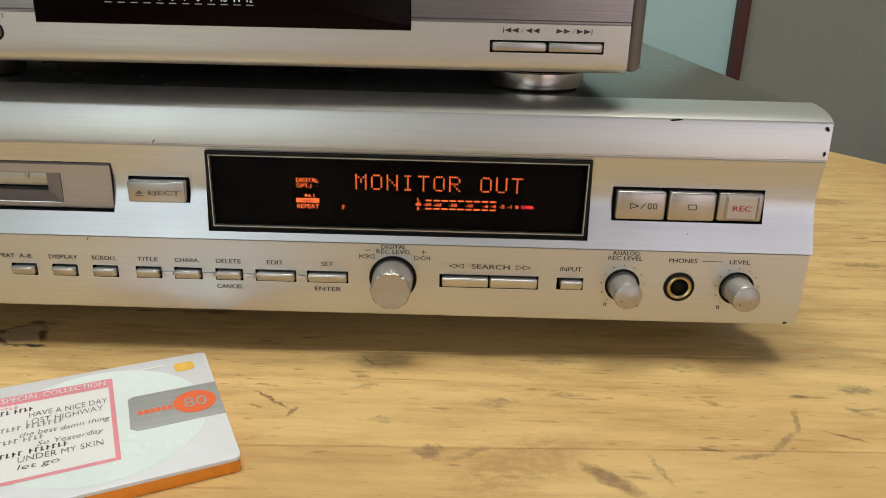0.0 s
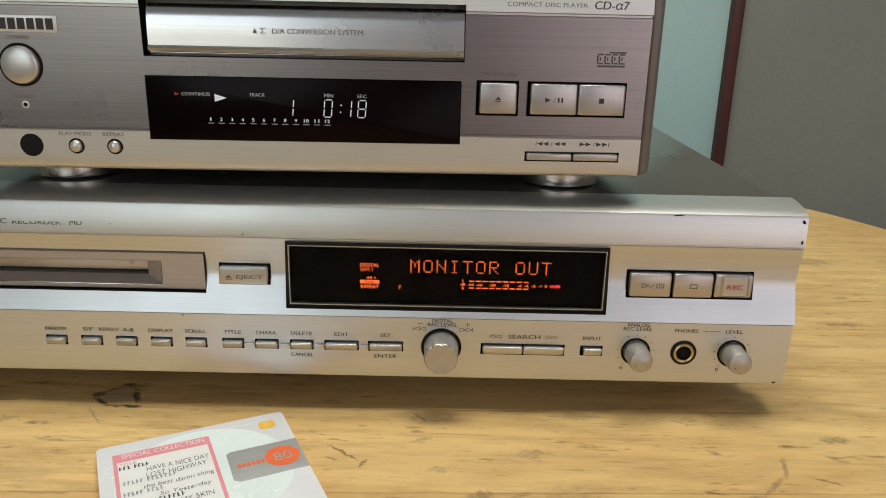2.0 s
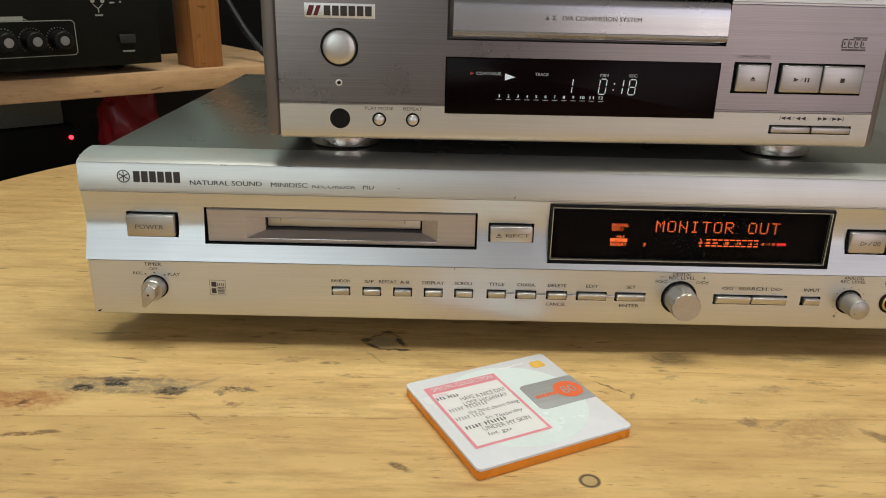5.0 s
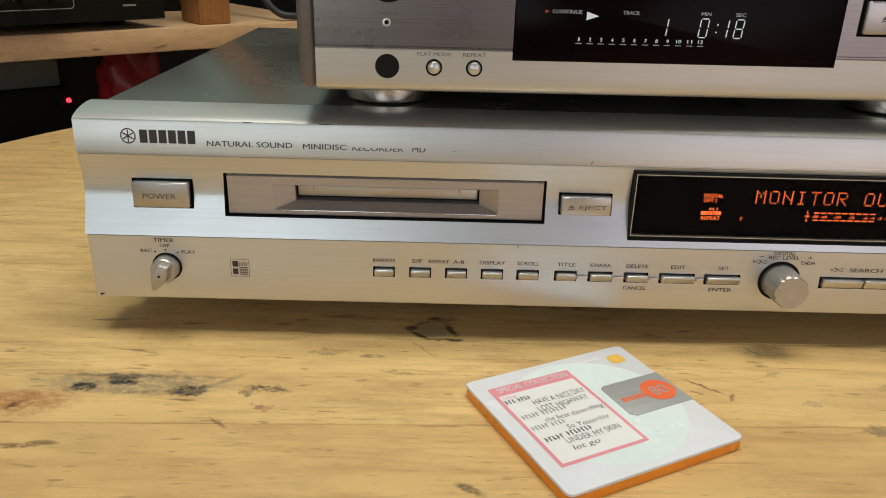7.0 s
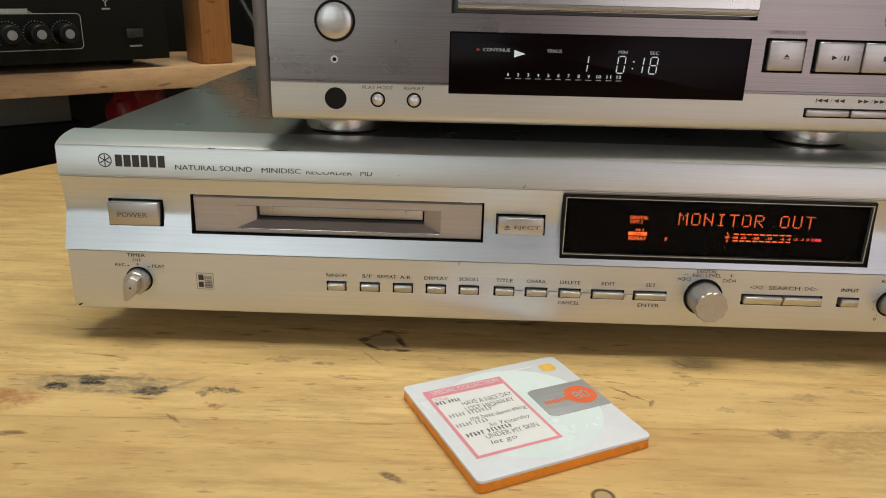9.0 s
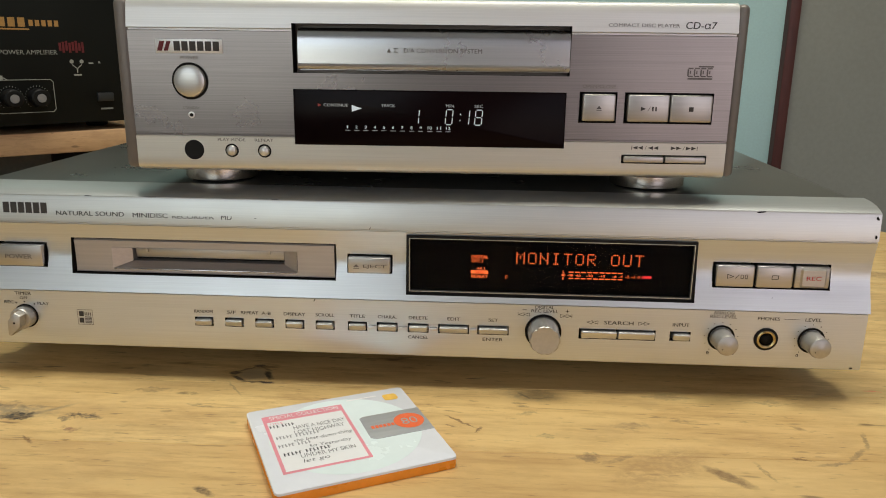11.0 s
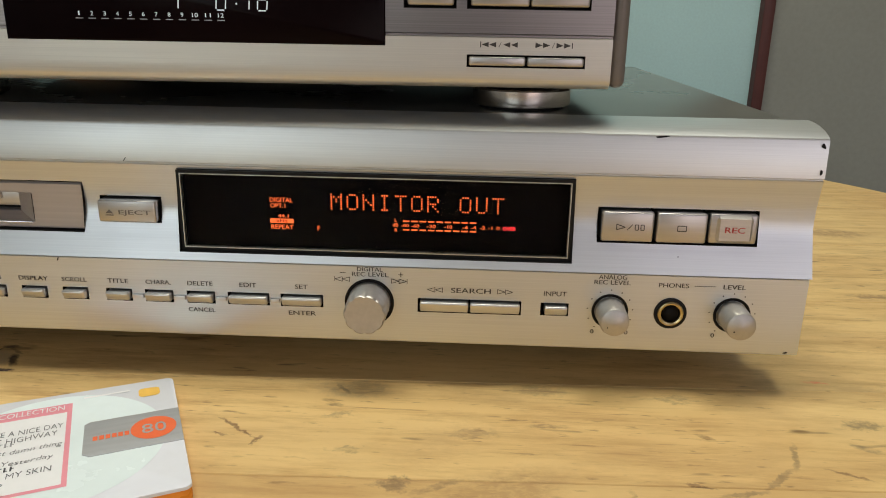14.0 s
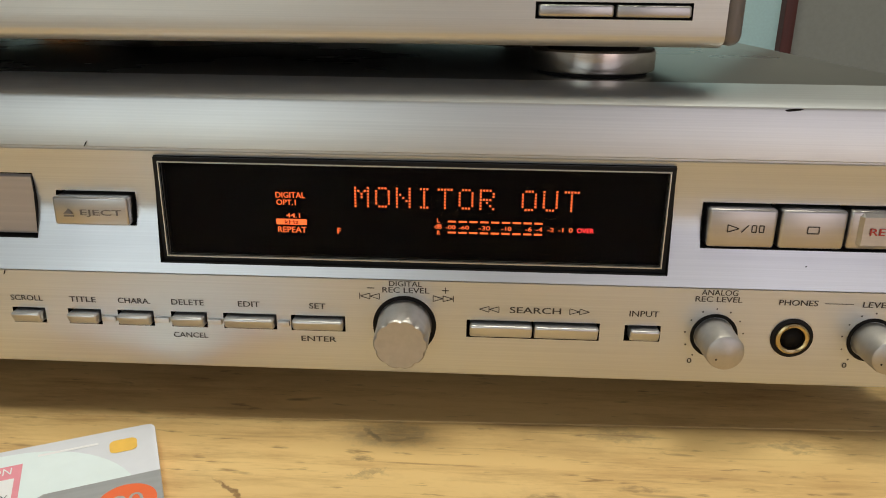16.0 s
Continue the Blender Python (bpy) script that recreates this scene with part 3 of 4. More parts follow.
apron = lathe(TCX, TCY, 0, [(390, -90), (390, -TTHICK), (370, -TTHICK), (370, -90), (390, -90)], "z", 64)
part("apron", apron, M_SHELF, table)
for sx, sy in ((-1, -1), (1, -1), (-1, 1), (1, 1)):
    part("leg", box(TCX + sx * 240 - 25, TCX + sx * 240 + 25, TCY + sy * 240 - 25, TCY + sy * 240 + 25, -750, -TTHICK, 3), M_SHELF, table)

# ---- the minidisc recorder ----
rec = thing("minidisc_recorder", pose(0, 0.15, 0), "silver minidisc recorder with glowing orange display on the table", "minidisc recorder")
XL, XR = -218.0, 218.3
PROFILE = [(1.2, 15.0), (0.2, 15.6), (0.0, 16.4), (0.0, 43.2), (0.7, 43.5), (0.7, 43.9), (-1.8, 44.3), (-0.4, 48.0), (1.3, 52.5), (2.7, 56.5), (3.5, 59), (3.9, 61), (4.0, 63), (3.8, 67), (3.0, 72), (1.9, 76.8),
           (2.4, 77.1), (2.4, 77.5), (1.5, 77.9), (2.2, 90.2), (2.6, 90.9), (4.2, 91.8), (7.5, 93.0), (12, 93.9), (17, 94.4), (21, 94.5)]
SMALL = [(-101.5, -92.4), (-86.5, -77.3), (-71.5, -62.3), (-56.6, -47.3), (-41.7, -32.4), (-25.9, -16.5), (-11.8, -1.6), (3.3, 13.4), (18.0, 32.9), (36.9, 52.0)]
BZ0, BZ1 = 27.6, 32.2
HOLES = [(-198.4, -174.1, 54.9, 66.9, 9), (-161.4, -31.6, 52.3, 69.9, 19), (-26.1, -4.4, 56.1, 65.2, 9), (2.5, 137.9, 46.9, 75.7, 9), (146.2, 199.9, 54.0, 66.0, 9),
         (85.4, 121.6, 27.1, 32.3, 4), (128.3, 138.0, 27.4, 32.1, 4)] + [(a, b, BZ0, BZ1, 4) for a, b in SMALL]
panel = part("front_panel", banded(PROFILE, XL, XR, HOLES, 21.4, ((77.5, 0), (91.2, 2), (999, 0))), [M_PANEL, M_GAP, M_UPPER], rec, "satin silver aluminium front panel with worn edges")


def on(profile):
    """The plane of print on a curved front."""
    ys, zs = [p[0] for p in profile], [p[1] for p in profile]
    return lambda z: float(np.interp(z, zs, ys)) - 0.12



part("cover", box(-213, 213, 21.5, 300, 15, 94.3, 1.2), M_COVER, rec, "grey painted steel cover")
for x, y in ((-165, 60), (165, 60), (-165, 250), (165, 250)):
    part("foot", lathe(x, y, 0, [(18, 0), (19, 2), (19, 12), (17, 15.5)], "z", 32), M_BLACK, rec)


def push_button(x0, x1, z0, z1, front, parent, material, bevel=0.7, back=5.0, name="button", label=""):
    return part(name, box(x0, x1, front, back, z0, z1, bevel, 3), material, parent, label)


def bar_key(x0, x1, z0, z1, front, name):
    """A small bar-shaped key whose face falls back below its bright upper edge."""
    bm = box(x0, x1, front, 3.0, z0, z1, 0.6, 3)
    for v in bm.verts:
        if v.co.y < (front + 1.0) * MM:
            v.co.y += max(0.0, 0.75 - (v.co.z / MM - z0) / (z1 - z0)) * 1.9 * MM
    return part(name, bm, M_SMALLBTN, rec)


# power and eject keys
key = push_button(-197.6, -175.1, 55.6, 66.1, 0.0, rec, M_BUTTON, 0.7, 9.0, name="power_button", label="silver power key")
write("POWER", -193.4, -180.0, 59.4, 61.7, -0.15, key, M_PALEINK)
key = push_button(-25.4, -5.2, 56.7, 64.4, 0.0, rec, M_BUTTON, 0.7, 9.0, name="eject_button", label="silver eject key")
write("EJECT", -18.1, -6.8, 59.0, 61.1, -0.15, key, M_PALEINK)
shapes([rect(-22.7, -19.9, 59.0, 59.4), [(-22.7, 59.8), (-19.9, 59.8), (-21.3, 61.2)]], -0.15, key, M_PALEINK)

# the disc slot: a plate with a flared mouth and a shutter inside
slot = part("disc_slot", pierced([(3.7, 52.9), (4.0, 53.2), (4.2, 60.8), (4.0, 68.6), (4.6, 69.3)], -160.4, -32.5, [(-142.0, -50.6, 54.7, 65.3, None)], 12), [M_SLOT, M_SLOT], rec, "taupe silver disc slot plate")
bm = bmesh.new()


def quad(bm, *pts):
    return bm.faces.new([bm.verts.new((x * MM, y * MM, z * MM)) for x, y, z in pts])


quad(bm, (-142, 3.8, 54.8), (-133.9, 8.7, 57.5), (-133.9, 8.7, 65.0), (-142, 3.8, 65.3))
quad(bm, (-50.6, 3.8, 54.8), (-50.6, 3.8, 65.3), (-58.1, 8.7, 65.0), (-58.1, 8.7, 57.5))
quad(bm, (-142, 3.8, 54.8), (-50.6, 3.8, 54.8), (-58.1, 8.7, 57.5), (-133.9, 8.7, 57.5))
quad(bm, (-142, 3.8, 65.3), (-133.9, 8.7, 65.0), (-58.1, 8.7, 65.0), (-50.6, 3.8, 65.3))
for x0, x1, z0, z1 in ((-133.9, -58.1, 57.5, 65.0),):
    for a, b in (((x0, z0), (x1, z0)), ((x1, z0), (x1, z1)), ((x1, z1), (x0, z1)), ((x0, z1), (x0, z0))):
        quad(bm, (a[0], 8.7, a[1]), (b[0], 8.7, b[1]), (b[0], 16.7, b[1]), (a[0], 16.7, a[1]))
part("slot_mouth", bm, M_SLOT, slot, "flared metal mouth of the slot")
part("slot_shutter", box(-133.1, -58.8, 10.7, 12.7, 58.8, 64.8, 0.3), M_BUTTON, slot, "silver shutter behind the mouth")
# a near-black sheet paints the shade deep inside the slot
part("slot_shadow", box(-133.9, -58.1, 13.2, 15.7, 57.6, 64.9), M_GAP, slot)
part("mouth_edge", box(-141.4, -51.2, 3.3, 4.2, 54.4, 55.0, 0.25), M_TRAY, slot, "bright lower edge of the mouth")
for x in (-127.3, -66.0):
    part("shutter_tab", box(x - 0.6, x + 0.6, 9.6, 10.9, 61.6, 64.7, 0.2), M_BUTTON, slot)

# the display: frame, backing, glass and glowing characters
disp = part("display", box(3.0, 137.4, 5.6, 8.0, 47.4, 75.2), M_WINDOW, rec, "black display window with glowing orange characters")


def frame_of(x0, x1, z0, z1, w, y0, y1):
    bm = bmesh.new()
    for a in (rect(x0, x1, z0, z0 + w), rect(x0, x1, z1 - w, z1), rect(x0, x0 + w, z0 + w, z1 - w), rect(x1 - w, x1, z0 + w, z1 - w)):
        joined(bm, outline_y(a, y0, y1))
    return bm


part("display_frame", frame_of(2.7, 137.7, 47.1, 75.5, 1.0, 0.9, 6.5), M_BLACK, disp)
part("frame_line", frame_of(3.8, 136.6, 48.2, 74.4, 0.3, 0.8, 3.0), M_UPPER, disp, "thin silver line round the window")
glass = part("window_glass", box(4.3, 136.1, 1.3, 1.9, 48.7, 73.9), M_GLASS, disp)
glass.visible_shadow = False
FONT = {
    "M": "10001 11011 10101 10101 10001 10001 10001", "O": "01110 10001 10001 10001 10001 10001 01110", "N": "10001 10001 11001 10101 10011 10001 10001",
    "I": "01110 00100 00100 00100 00100 00100 01110", "T": "11111 00100 00100 00100 00100 00100 00100", "R": "11110 10001 10001 11110 10100 10010 10001",
    "U": "10001 10001 10001 10001 10001 10001 01110",
}
for n, ch in enumerate("MONITOR OUT"):
    if ch == " ":
        continue
    dots = []
    for r, row in enumerate(FONT[ch].split()):
        for c, bit in enumerate(row):
            if bit == "1":
                x, z = 54.6 + n * 5.58 + c * 0.85, 67.6 - r * 0.84
                dots.append(rect(x, x + 0.52, z - 0.54, z))
    shapes(dots, 5.4, disp, M_VFD, "dot_character")
write("DIGITAL", 33.30, 41.30, 64.10, 65.70, 5.4, disp, M_VFD)
write("OPT.1", 33.40, 38.70, 62.10, 63.60, 5.4, disp, M_VFD)
write("44.1", 35.90, 39.70, 58.60, 59.80, 5.4, disp, M_VFD)
shapes([rect(33.10, 41.40, 56.60, 58.20)], 5.4, disp, M_VFD, "glowing_bar")
write("kHz", 35.40, 39.30, 56.85, 58.00, 5.3, disp, M_WINDOW)
write("REPEAT", 33.40, 41.30, 54.40, 56.00, 5.4, disp, M_VFD)
write("F", 49.70, 50.70, 54.30, 56.00, 5.4, disp, M_VFD)
for words, x0, x1, z0, z1 in (("L", 76.80, 77.60, 58.20, 59.40), ("dB", 76.10, 78.10, 56.50, 57.70), ("R", 76.80, 77.70, 54.70, 55.90), ("-00", 79.10, 81.80, 56.40, 57.50), ("-60", 82.60, 85.40, 56.40, 57.50), ("-30", 88.00, 91.10, 56.30, 57.50),
                            ("-10", 94.10, 96.80, 56.30, 57.50), ("-6", 100.40, 102.30, 56.30, 57.50), ("-4", 103.30, 105.10, 56.30, 57.50), ("-2", 106.40, 108.20, 56.30, 57.50), ("-1", 109.30, 110.70, 56.30, 57.50), ("0", 112.10, 113.20, 56.30, 57.50)):
    write(words, x0, x1, z0, z1, 5.4, disp, M_VFD)
write("OVER", 114.30, 118.80, 56.20, 57.50, 5.4, disp, M_VFDRED)
for z in (58.3, 55.2):
    shapes([rect(79.7 + n * 2.9, 81.9 + n * 2.9, z, z + 0.5) for n in range(9)], 5.4, disp, M_VFD, "level_meter")

# transport keys beside the display
for n, (a, b) in enumerate(((147.2, 164.7), (165.6, 182.3), (183.2, 199.2))):
    key = push_button(a, b, 54.8, 65.2, 0.6 if n < 2 else 1.4, rec, M_BUTTON, 0.9, 9.0, name=("play_button", "stop_button", "record_button")[n])
    if n == 0:
        shapes(triangle_lines(152.2, 60.0, 2.9, 2.0, 1, 0.28) + [stroke(155.8, 59.0, 157.5, 61.0, 0.28)] + [s for x in (158.4, 160.3) for s in
               (stroke(x, 59.1, x, 60.9, 0.28), stroke(x + 1.1, 59.1, x + 1.1, 60.9, 0.28), stroke(x, 59.1, x + 1.1, 59.1, 0.28), stroke(x, 60.9, x + 1.1, 60.9, 0.28))], 0.45, key, M_INK)
    elif n == 1:
        shapes([stroke(172.5, 59.1, 175.4, 59.1, 0.3), stroke(172.5, 60.9, 175.4, 60.9, 0.3), stroke(172.5, 59.1, 172.5, 60.9, 0.3), stroke(175.4, 59.1, 175.4, 60.9, 0.3)], 0.45, key, M_INK)
    else:
        write("REC", 188.1, 194.7, 59.0, 61.0, 0.25, key, M_REDINK)
        part("raised_face", box(185.5, 197.4, 0.4, 3, 55.4, 64.7, 0.9, 1), M_BUTTON, key)

# the row of small keys, with the bright webs between the last five
NAMES = (("RANDOM", None), ("S/F", None), ("A-B", None), ("DISPLAY", None), ("SCROLL", None), ("TITLE", None), ("CHARA.", None), ("DELETE", "CANCEL"), ("EDIT", None), ("SET", "ENTER"))
for (a, b), (word, below) in zip(SMALL, NAMES):
    key = bar_key(a + 0.7, b - 0.5, BZ0 + 0.6, BZ1 - 0.6, -2.8, "small_button")
    w = 1.52 * len(word) if word not in ("S/F", "A-B") else 4.6
    mx = (a + b) / 2 + {"S/F": -1.2, "A-B": 1.0}.get(word, 0)
    write(word, mx - w / 2, mx + w / 2, 34.3, 35.9, -0.12, panel)
    if below:
        write(below, mx - 4.9, mx + 4.9, 24.4, 26.0, -0.12, panel)
write("REPEAT", -78.4, -69.8, 34.3, 35.9, -0.12, panel)
for a, b in ((-16.2, -12.1), (-1.3, 3.0), (13.7, 17.7), (33.2, 36.6)):
    part("key_web", box(a, b, -1.0, 0.4, 28.9, 30.5, 0.3), M_SMALLBTN, rec)
for a, b in ((86.3, 103.2), (103.8, 121.0)):
    bar_key(a, b, 27.7, 31.7, -2.6, "search_button")
bar_key(129.6, 137.4, 27.9, 31.5, -2.6, "input_button")
write("SEARCH", 97.0, 110.9, 34.7, 36.5, -0.12, panel)
shapes(triangle_lines(88.8, 35.6, 2.6, 1.7, -1, 0.22) + triangle_lines(91.5, 35.6, 2.6, 1.7, -1, 0.22) + triangle_lines(113.2, 35.6, 2.6, 1.7, 1, 0.22) + triangle_lines(115.9, 35.6, 2.6, 1.7, 1, 0.22), -0.12, panel, M_INK)
write("INPUT", 129.2, 137.1, 34.7, 36.4, -0.12, panel)
write("DIGITAL", 64.2, 73.2, 41.6, 43.1, -0.12, panel)
write("REC LEVEL", 62.4, 75.2, 39.7, 41.3, -0.12, panel)
shapes([stroke(58.2, 40.9, 60.2, 40.9, 0.25), stroke(78.6, 40.7, 80.4, 40.7, 0.25), stroke(79.5, 39.8, 79.5, 41.6, 0.25), stroke(56.2, 37.6, 56.2, 39.4, 0.22), stroke(81.7, 37.4, 81.7, 39.2, 0.22)]
       + triangle_lines(56.4, 38.5, 2.6, 1.7, -1, 0.22) + triangle_lines(59.0, 38.5, 2.6, 1.7, -1, 0.22) + triangle_lines(76.2, 38.3, 2.6, 1.7, 1, 0.22) + triangle_lines(78.9, 38.3, 2.6, 1.7, 1, 0.22), -0.12, panel, M_INK)
write("ANALOG", 147.6, 157.2, 41.5, 43.1, -0.12, panel)
write("REC LEVEL", 146.2, 158.6, 39.6, 41.2, -0.12, panel)
write("PHONES", 168.2, 178.4, 39.2, 40.8, -0.12, panel)
shapes([stroke(180.2, 40.0, 187.6, 40.0, 0.18)], -0.12, panel, M_INK)
write("LEVEL", 190.0, 197.6, 39.2, 40.8, -0.12, panel)
write("TIMER", -191.4, -183.0, 40.9, 42.5, -0.12, panel)
write("OFF", -189.0, -185.0, 38.6, 40.0, -0.12, panel)
write("REC", -197.2, -192.4, 36.2, 37.7, -0.12, panel)
write("PLAY", -180.4, -174.6, 35.9, 37.4, -0.12, panel)
shapes([dot(-186.9, 37.4, 0.4), dot(-191.2, 36.6, 0.4), dot(-182.0, 36.3, 0.4)], -0.12, panel, M_INK)
for cx, zero in ((152.3, True), (194.0, False)):
    marks = [dot(cx + 7.8 * math.sin(radians(a)), 29.8 + 7.8 * math.cos(radians(a)), 0.27, 6) for a in range(-140, 141, 28)]
    shapes(marks, -0.12, panel, M_INK)
    write("0", cx - 6.3, cx - 5.0, 21.3, 22.8, -0.12, panel)
    if zero:
        write("10", cx + 4.6, cx + 6.8, 21.3, 22.8, -0.12, panel)
# the disc system mark as plain blocks
shapes([stroke(-160.6, 26.3, -153, 26.3, 0.2), stroke(-160.6, 34, -153, 34, 0.2), stroke(-160.6, 26.3, -160.6, 34, 0.2), stroke(-153, 26.3, -153, 34, 0.2)], -0.12, panel, M_PALEINK)
shapes([rect(-159.8, -157.4, 30.6, 33.2), rect(-159.8, -157.6, 27.2, 29.8)], -0.12, panel, M_INK)
shapes([rect(-157.0, -153.6, 27.0 + n * 0.75, 27.5 + n * 0.75) for n in range(5)] + [rect(-157.0 + n * 0.9, -156.5 + n * 0.9, 31.0, 32.6) for n in range(4)], -0.12, panel, M_PALEINK)
# the maker's emblem and word as plain shapes
UP = on(PROFILE)
ring = bmesh.new()
for n in range(40):
    a, b = 2 * math.pi * n / 40, 2 * math.pi * (n + 1) / 40
    ring.faces.new([ring.verts.new(((-196.8 + r * math.cos(t)) * MM, UP(84.5 + r * math.sin(t)) * MM, (84.5 + r * math.sin(t)) * MM)) for r, t in ((2.55, a), (3.05, a), (3.05, b), (2.55, b))])
part("print", ring, M_INK, panel)
shapes([stroke(-196.8, 84.5, -196.8 + 2.4 * math.sin(radians(a)), 84.5 + 2.4 * math.cos(radians(a)), 0.5) for a in range(0, 360, 60)], UP, panel, M_INK)
shapes([rect(-192.3 + n * 3.72, -192.3 + n * 3.72 + 3.05, 81.9, 87.1) for n in range(6)], UP, panel, M_INK)
write("NATURAL SOUND", -166.3, -132.8, 81.2, 83.4, UP, panel)
write("MINIDISC", -128.7, -111.6, 81.0, 83.2, UP, panel)
write("RECORDER", -109.4, -89.2, 80.9, 83.1, UP, panel, worn=0.42)
write("MD", -85.8, -80.6, 80.9, 83.2, UP, panel, worn=0.25)
# chips and scratches on the front
CHIPS = [(164.6, 90.4, 5.5, 0.9, 4), (216.4, 88.6, 1.4, 2.4, 30), (-150, 90.8, 4.5, 0.5, 0), (-120, 90.9, 8, 0.35, 0), (-60, 91.0, 6, 0.3, 0), (-14.6, 78.6, 2.2, 0.5, 55), (-41.9, 42.6, 1.9, 0.45, 65), (214, 16.4, 2.2, 0.9, 10),
         (173.6, 50.2, 0.5, 0.5, 0), (-215.6, 16.8, 2.6, 0.9, 20), (216.8, 80.0, 0.9, 2.4, 0), (-69.2, 81.8, 1.8, 0.3, -5)]
for x, z, w, h, turn in CHIPS:
    y = float(np.interp(z, [p[1] for p in PROFILE], [p[0] for p in PROFILE])) - 0.25
    c, s = math.cos(radians(turn)), math.sin(radians(turn))
    pts = []
    for k in range(9):
        a = 2 * math.pi * k / 9
        q = 0.55 + 0.45 * random.random()
        u, v = w / 2 * q * math.cos(a), h / 2 * q * math.sin(a)
        pts.append((x + u * c - v * s, z + u * s + v * c))
    shapes([pts], y, panel, M_GAP, "scratch")

# knobs and the headphone jack
part("knob_ring", lathe(68.4, 0, 30.1, [(8.7, 0.3), (8.7, -0.25), (7.6, -0.3), (7.4, 0.2)]), M_GAP, rec)
part("record_level_knob", lathe(68.4, 0, 30.2, [(7.5, 0), (7.35, -1), (7.2, -8.5), (7.15, -11.7, 0.06), (7.0, -12.3, 0.07), (6.7, -12.6, 0.06), (3, -12.5), (0.0, -12.45)], steps=120, lobes=10), M_KNOB, rec, "worn silver scalloped dial")
for cx in (152.3, 194.0):
    part("knob_ring", lathe(cx, 0, 29.8, [(6.3, 0.3), (6.3, -0.25), (5.4, -0.3), (5.2, 0.2)]), M_GAP, rec)
    knob = part("level_knob", lathe(cx, 0, 29.8, [(5.2, 0), (5.1, -1), (4.95, -9.8), (4.7, -10.6), (4.0, -11.1), (0.0, -11.4)], steps=64), M_KNOB, rec, "small silver round dial")
    part("pointer_dot", lathe(cx - 2.4, -11.2, 28.2, [(0.3, 0.3), (0.25, -0.1), (0.0, -0.1)], steps=10), M_GAP, knob)
part("phones_jack", lathe(173.0, 0, 29.8, [(5.6, 0.3), (5.6, -0.4), (4.6, -0.6), (4.4, 0.0), (4.0, 0.2)], steps=48), M_BLACK, rec)
jack = part("jack_sleeve", lathe(173.0, 0, 29.8, [(4.5, 0.2), (4.4, -0.9), (3.9, -1.2), (3.3, -0.9), (3.2, -0.02)], steps=48), M_GOLD, rec, "gold headphone socket")
part("jack_hole", lathe(173.0, 0, 29.8, [(3.25, -0.1), (0.0, -0.12)], steps=32), M_GAP, jack)
part("knob_ring", lathe(-186.9, 0, 30.0, [(6.1, 0.3), (6.1, -0.2), (5.5, -0.25), (5.3, 0.2)]), M_GAP, rec)
timer = part("timer_knob", lathe(-186.9, 0, 30.0, [(5.4, 0), (5.3, -5), (4.9, -5.6), (0.0, -5.8)], steps=48), M_KNOB, rec, "silver pointer knob turned to record")
d = Vector((math.sin(radians(-155)), math.cos(radians(-155))))
n2 = Vector((-d.y, d.x))
c0 = Vector((-186.9, 30.0))
wedge = [c0 + d * 7.6 + n2 * 0.7, c0 + d * 7.6 - n2 * 0.7, c0 - n2 * 3.4 + d * 1.0, c0 - d * 4.4 - n2 * 1.8, c0 - d * 4.4 + n2 * 1.8, c0 + n2 * 3.4 + d * 1.0]
part("pointer", outline_y([tuple(p) for p in wedge], -10.0, -0.6, 0.5), M_KNOB, timer)
part("pointer_dot", lathe(c0.x + d.x * 0.4, -10.1, c0.y + d.y * 0.4, [(0.55, 0.2), (0.5, -0.05), (0.0, -0.05)], steps=10), M_GAP, timer)

# ---- the compact disc player on top ----
cd = thing("cd_player", pose(0.0115, 0.14, 0.0945), "champagne silver compact disc player standing on the recorder", "cd player")
CL, CR = -121.6, 146.0
CPROF = [(8.0, 104.2), (5.0, 104.3), (2.4, 104.8), (0.8, 105.7), (0.2, 106.6), (0.0, 107.6), (0.0, 120.3), (0.8, 120.7), (0.8, 121.2), (0.2, 121.6), (0.2, 166.9), (1.6, 167.3), (1.6, 168.0), (-0.6, 168.4), (0.3, 172.6), (0.9, 176.3), (1.6, 179.0), (2.8, 180.6), (4.6, 181.2), (8, 181.4)]
CHOLES = [(-48.2, 74.4, 149.3, 170.6, 9), (79.3, 96.0, 129.0, 142.7, 4), (99.3, 138.4, 129.0, 142.7, 4), (99.6, 137.6, 111.0, 115.0, 3), (-48.6, 73.5, 117.3, 142.2, 2)]


face = part("front_panel", banded(CPROF, CL, CR, CHOLES, 10, ((120.9, 2), (167.4, 3), (999, 0))), [M_CDBAND, M_GAP, M_CDLOW, M_CDFACE], cd, "champagne front panel with a brushed middle field")
part("cover", box(-121, 143.7, 8, 262, 107.5, 180.9, 1.6, 3), M_CDSIDE, cd, "grey brown cover")
for x0, x1 in ((-128.6, CL - 0.1), (CR + 0.1, 151.6)):
    part("side_cheek", box(x0, x1, 2.8, 262, 104.8, 180.8, 2.6, 4), M_CDSIDE, cd)
FOOT_ROWS = [(17.4, 95.4), (18.0, 95.7), (18.2, 96.2), (18.2, 101.2), (17.8, 101.8), (17.0, 102.0)]
for x, y in ((-96.0, 42), (120.8, 39), (-96.0, 220), (120.8, 220)):
    foot = part("foot", lathe(x, y, 0, FOOT_ROWS, "z", 48), M_FOOT, cd, "round champagne metal foot")
    part("foot_pad", lathe(x, y, 0, [(16.0, 94.5), (16.2, 95.0), (16.2, 95.6)], "z", 40), M_GAP, foot)
    part("foot_neck", lathe(x, y, 0, [(13.5, 101.9), (13.5, 107.6)], "z", 40), M_GAP, foot)
